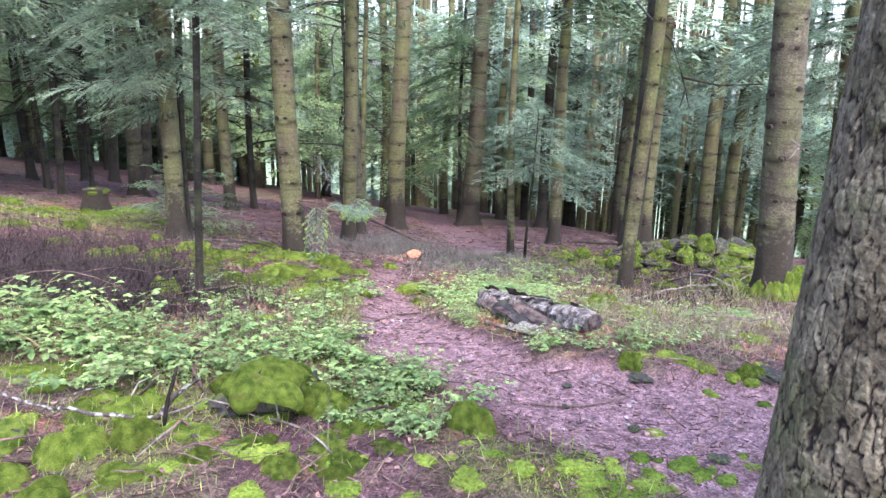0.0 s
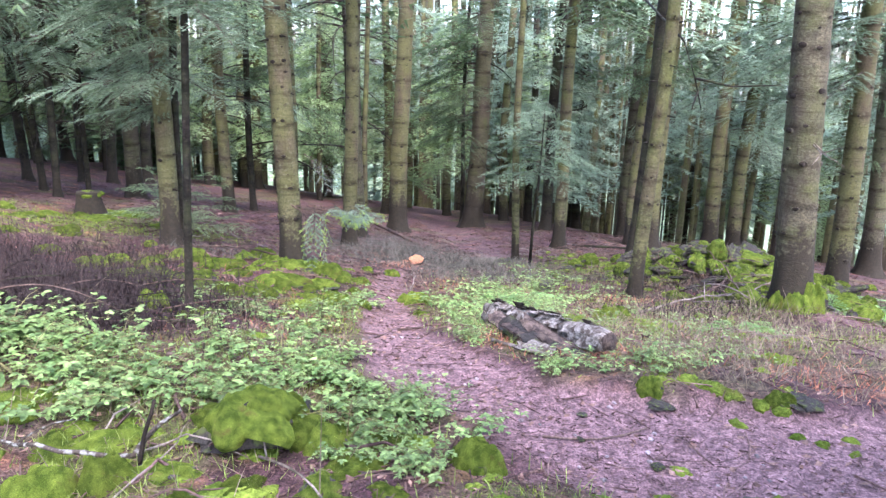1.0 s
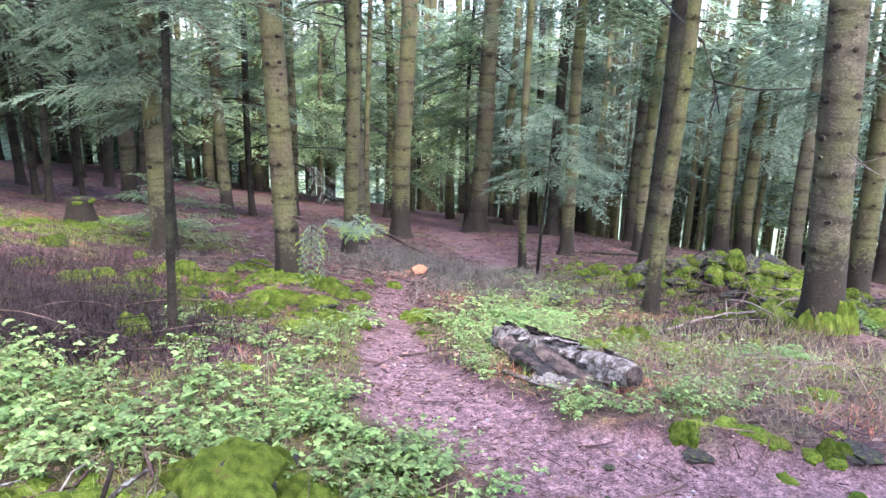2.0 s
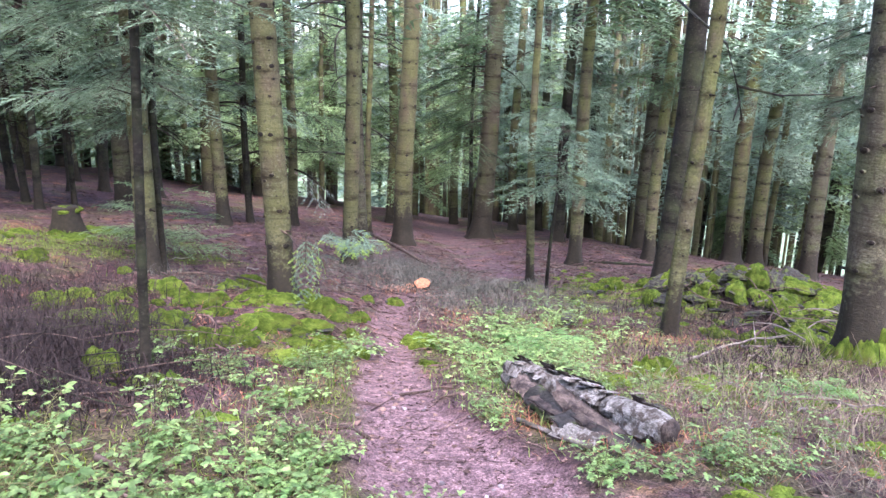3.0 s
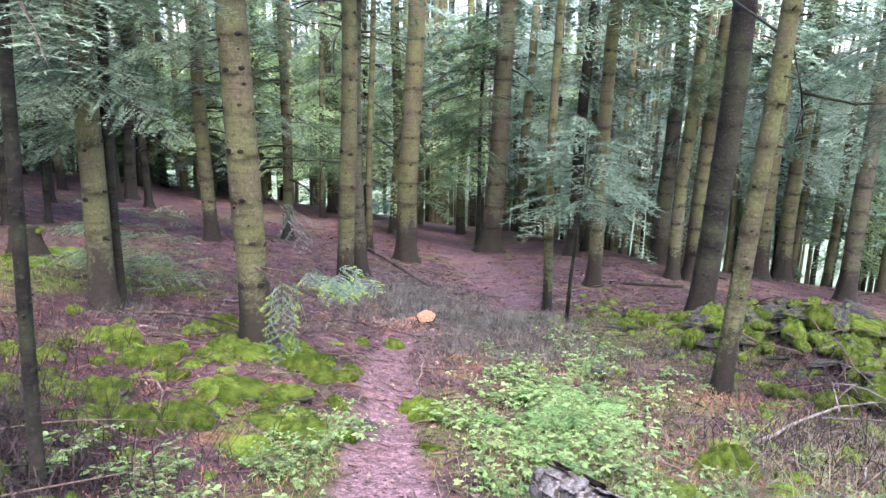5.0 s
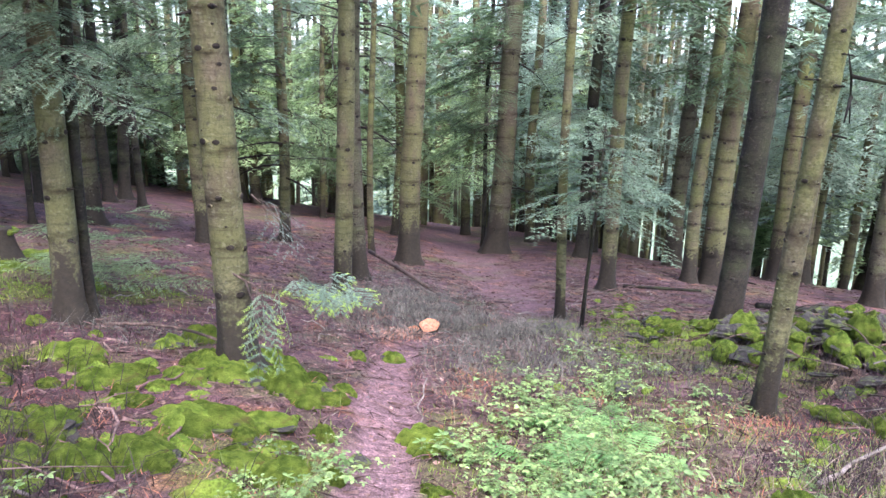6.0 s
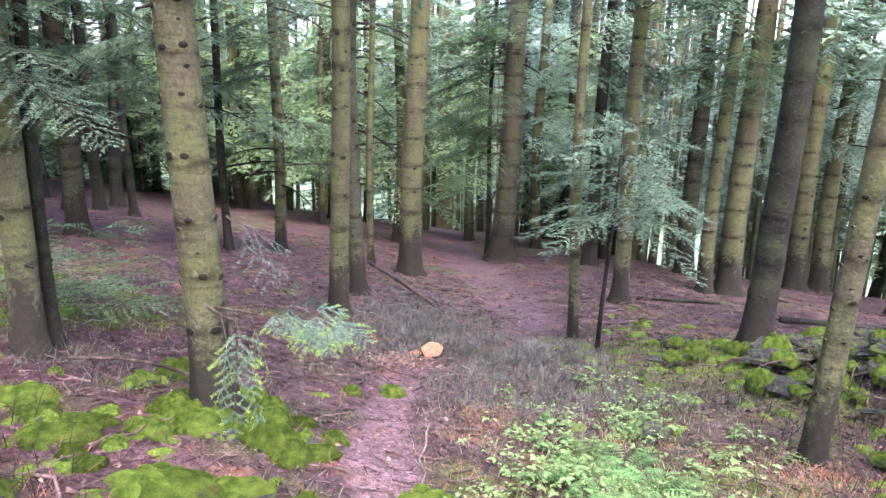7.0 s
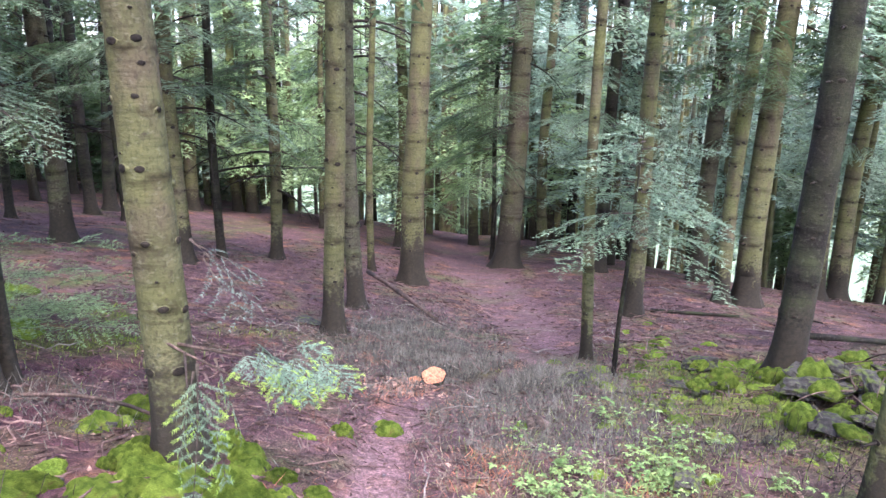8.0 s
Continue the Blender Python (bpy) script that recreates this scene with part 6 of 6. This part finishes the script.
def moss_carpet():
    """Short moss shoots standing on the mossy ground."""
    rng = np.random.RandomState(44)
    n = 150000
    y = 2.0 + 9.5 * rng.rand(n) ** 1.5
    x = rng.uniform(-1, 1, n) * (1.3 + 0.5 * y)
    keep = rng.rand(n) < np.clip(moss_mask(x, y) * 1.4 - 0.25, 0, 1)
    x, y = x[keep], y[keep]
    n = len(x)
    base = np.stack([x, y, ground(x, y) - 0.004], -1)
    way = rng.normal(0, 0.5, (n, 3)) + (0, 0, 1)
    side = rng.normal(0, 1, (n, 3)) * (1, 1, 0.3)
    side /= np.linalg.norm(side, axis=1)[:, None]
    k = 0.7 + 0.1 * y[:, None]
    v = blades(base, way, side, rng.uniform(0.008, 0.024, (n, 1)) * k, 0.0032 * k)
    tagged(new("moss_carpet", tri_mesh("moss_carpet", v, np.arange(3 * n).reshape(-1, 3), (MOSS_BLADE,))), "thin carpet of yellow-green moss over the litter", "moss", kind="stuff")


def scatter_litter():
    rng = np.random.RandomState(12)
    # needles and bits lying flat
    n = 60000
    y = 1.9 + 11.0 * rng.rand(n) ** 1.7
    x = rng.normal(0, 1, n) * (1.4 + 0.2 * y)
    a, L = rng.uniform(0, 6.3, n), rng.uniform(0.012, 0.05, n)
    d = np.stack([np.cos(a), np.sin(a)], -1) * L[:, None]
    w = rng.uniform(0.0008, 0.0022, n)[:, None] * np.stack([-np.sin(a), np.cos(a)], -1)
    pts = np.stack([x, y], -1)
    tri = np.stack([pts - w, pts + w, pts + d], 1)
    z = ground(tri[..., 0], tri[..., 1]) + 0.002 + rng.uniform(0, 0.012, (n, 3))
    v = np.concatenate([tri, z[..., None]], -1).reshape(-1, 3)
    tagged(new("needle_bits", tri_mesh("needle_bits", v, np.arange(3 * n).reshape(-1, 3), (LITTER,))), "loose fallen needles and bits of bark", "litter", kind="stuff")
    n = 34000
    y = 6.0 + 14.0 * rng.rand(n)
    x = rng.normal(0, 1, n) * (1.6 + 0.25 * y)
    keep = (path_mask(x, y) < 0.3) | (rng.rand(n) < 0.25)
    x, y = x[keep], y[keep]
    n = len(x)
    a, L = rng.uniform(0, 6.3, n), rng.uniform(0.03, 0.12, n)
    d = np.stack([np.cos(a), np.sin(a)], -1) * L[:, None]
    w = rng.uniform(0.002, 0.006, n)[:, None] * np.stack([-np.sin(a), np.cos(a)], -1)
    pts = np.stack([x, y], -1)
    tri = np.stack([pts - w, pts + w, pts + d], 1)
    z = ground(tri[..., 0], tri[..., 1]) + 0.004 + rng.uniform(0, 0.03, (n, 3))
    v = np.concatenate([tri, z[..., None]], -1).reshape(-1, 3)
    tagged(new("bark_bits", tri_mesh("bark_bits", v, np.arange(3 * n).reshape(-1, 3), (LITTER,))), "bits of bark and broken twigs on the litter", "litter", kind="stuff")
    # twigs
    g = Geo()
    for i in range(4200):
        y = 2.0 + 16 * rng.rand() ** 1.2
        x = rng.normal(0, 1.3 + 0.22 * y)
        if path_mask(x, y) > 0.4 and rng.rand() < 0.6:
            continue
        a, L = rng.uniform(0, 6.3), rng.uniform(0.05, 0.28)
        k = rng.uniform(0.0015, 0.005) * (1 + y * 0.04)
        e = (x + math.cos(a) * L, y + math.sin(a) * L)
        m = ((x + e[0]) / 2 + rng.normal(0, 0.015), (y + e[1]) / 2 + rng.normal(0, 0.015))
        g.tube([on_ground(x, y, k), on_ground(*m, k + rng.uniform(0, 0.02)), on_ground(*e, k + rng.uniform(0, 0.03))], (k, k * 0.9, k * 0.5), 4, 0, False)
    tagged(new("twigs", g.mesh("twigs", (LITTER,))), "thin fallen twigs strewn over the ground", "litter", kind="stuff")
    # dead leaves and bark chips
    g = Geo()
    for i in range(3000):
        y = 1.9 + 11 * rng.rand() ** 1.6
        x = rng.normal(0, 1.2 + 0.2 * y)
        a, L = rng.uniform(0, 6.3), rng.uniform(0.008, 0.028)
        c, s = math.cos(a) * L, math.sin(a) * L
        q = rng.uniform(0.35, 0.8)
        b = np.array(on_ground(x, y, 0.006))
        t = rng.uniform(-0.5, 0.5, 4) * L
        g.add([b + (c, s, t[0]), b + (-s * q, c * q, t[1]), b + (-c, -s, t[2]), b + (s * q, -c * q, t[3])], [(0, 1, 2), (0, 2, 3)])
    tagged(new("dead_leaves", g.mesh("dead_leaves", (DEADLEAF,), False)), "dry dead leaves and bark chips on the litter", "litter", kind="stuff")
    # small path stones
    g = Geo()
    base, f = lump(3, 0.6, 4, 6, 0.4)
    for i in range(420):
        y = 2.1 + 6 * rng.rand() ** 1.5
        x = rng.normal(0.5, 1.2)
        if path_mask(x, y) < 0.3:
            continue
        k = rng.uniform(0.008, 0.03)
        g.add(base @ rot(0, 0, rng.uniform(0, 6)).T * k + on_ground(x, y, 0.002), f)
    tagged(new("path_gravel", g.mesh("path_gravel", (GRAVEL,), False)), "small pale stones pressed into the path", "litter", kind="stuff")


GRAVEL = island_tint(surface("pale_gravel", (0.24, 0.20, 0.20), (0.42, 0.36, 0.35), None, 20, 90, bump=0.3, vary=0), 0.4, 1.3)
scatter_litter()
moss_carpet()


def wood_chips():
    """Pale saw chips round the cut stump."""
    rng, g = np.random.RandomState(61), Geo()
    for _ in range(330):
        x, y = rng.normal(-0.64, 0.2), rng.normal(9.82, 0.16)
        a, k = rng.uniform(0, 6.3), rng.uniform(0.008, 0.03)
        o = np.array(on_ground(x, y, rng.uniform(0.004, 0.03)))
        d, e = np.array((math.cos(a), math.sin(a), rng.uniform(-0.4, 0.4))) * k, np.array((-math.sin(a), math.cos(a), rng.uniform(-0.4, 0.4))) * k * 0.5
        g.add([o - d - e, o + d - e, o + d + e, o - d + e], [(0, 1, 2, 3)])
    tagged(new("wood_chips", g.mesh("wood_chips", (CHIPS,), False)), "pale orange saw chips beside the cut stump", "litter", kind="stuff")


def strewn_branches():
    """Broken, bent branches strewn over the slope."""
    rng, g = np.random.RandomState(62), Geo()
    for cx, cy, sx, sy, n in ((1.6, 13.0, 0.8, 1.5, 130), (-0.9, 12.6, 0.7, 1.2, 120), (0.1, 10.6, 0.9, 0.9, 90), (-2.6, 10.0, 0.9, 1.2, 90), (3.6, 13.5, 1.4, 1.6, 110), (-2.6, 5.6, 0.7, 0.6, 60), (1.9, 5.6, 0.7, 0.8, 60), (-1.0, 2.6, 0.7, 0.4, 30)):
        for _ in range(n):
            x, y, a = rng.normal(cx, sx), rng.normal(cy, sy), rng.uniform(0, 6.3)
            if path_mask(x, y) > 0.4 and rng.rand() < 0.7:
                continue
            ln, k = rng.uniform(0.12, 0.6), rng.uniform(0.003, 0.011)
            pts = arc(on_ground(x, y, k), on_ground(x + ln * math.cos(a), y + ln * math.sin(a), k + rng.uniform(0, 0.06)), rng.uniform(0, 0.12) * ln, rng.uniform(-0.25, 0.25), 6, 0.012, rng.randint(9999))
            g.tube(pts, np.linspace(k, k * 0.4, 6), 5, 0 if rng.rand() < 0.82 else 1, False)
    tagged(new("strewn_branches", g.mesh("strewn_branches", (LITTER, PALEWOOD))), "bent broken branches strewn over the slope", "litter", kind="stuff")


wood_chips()
strewn_branches()
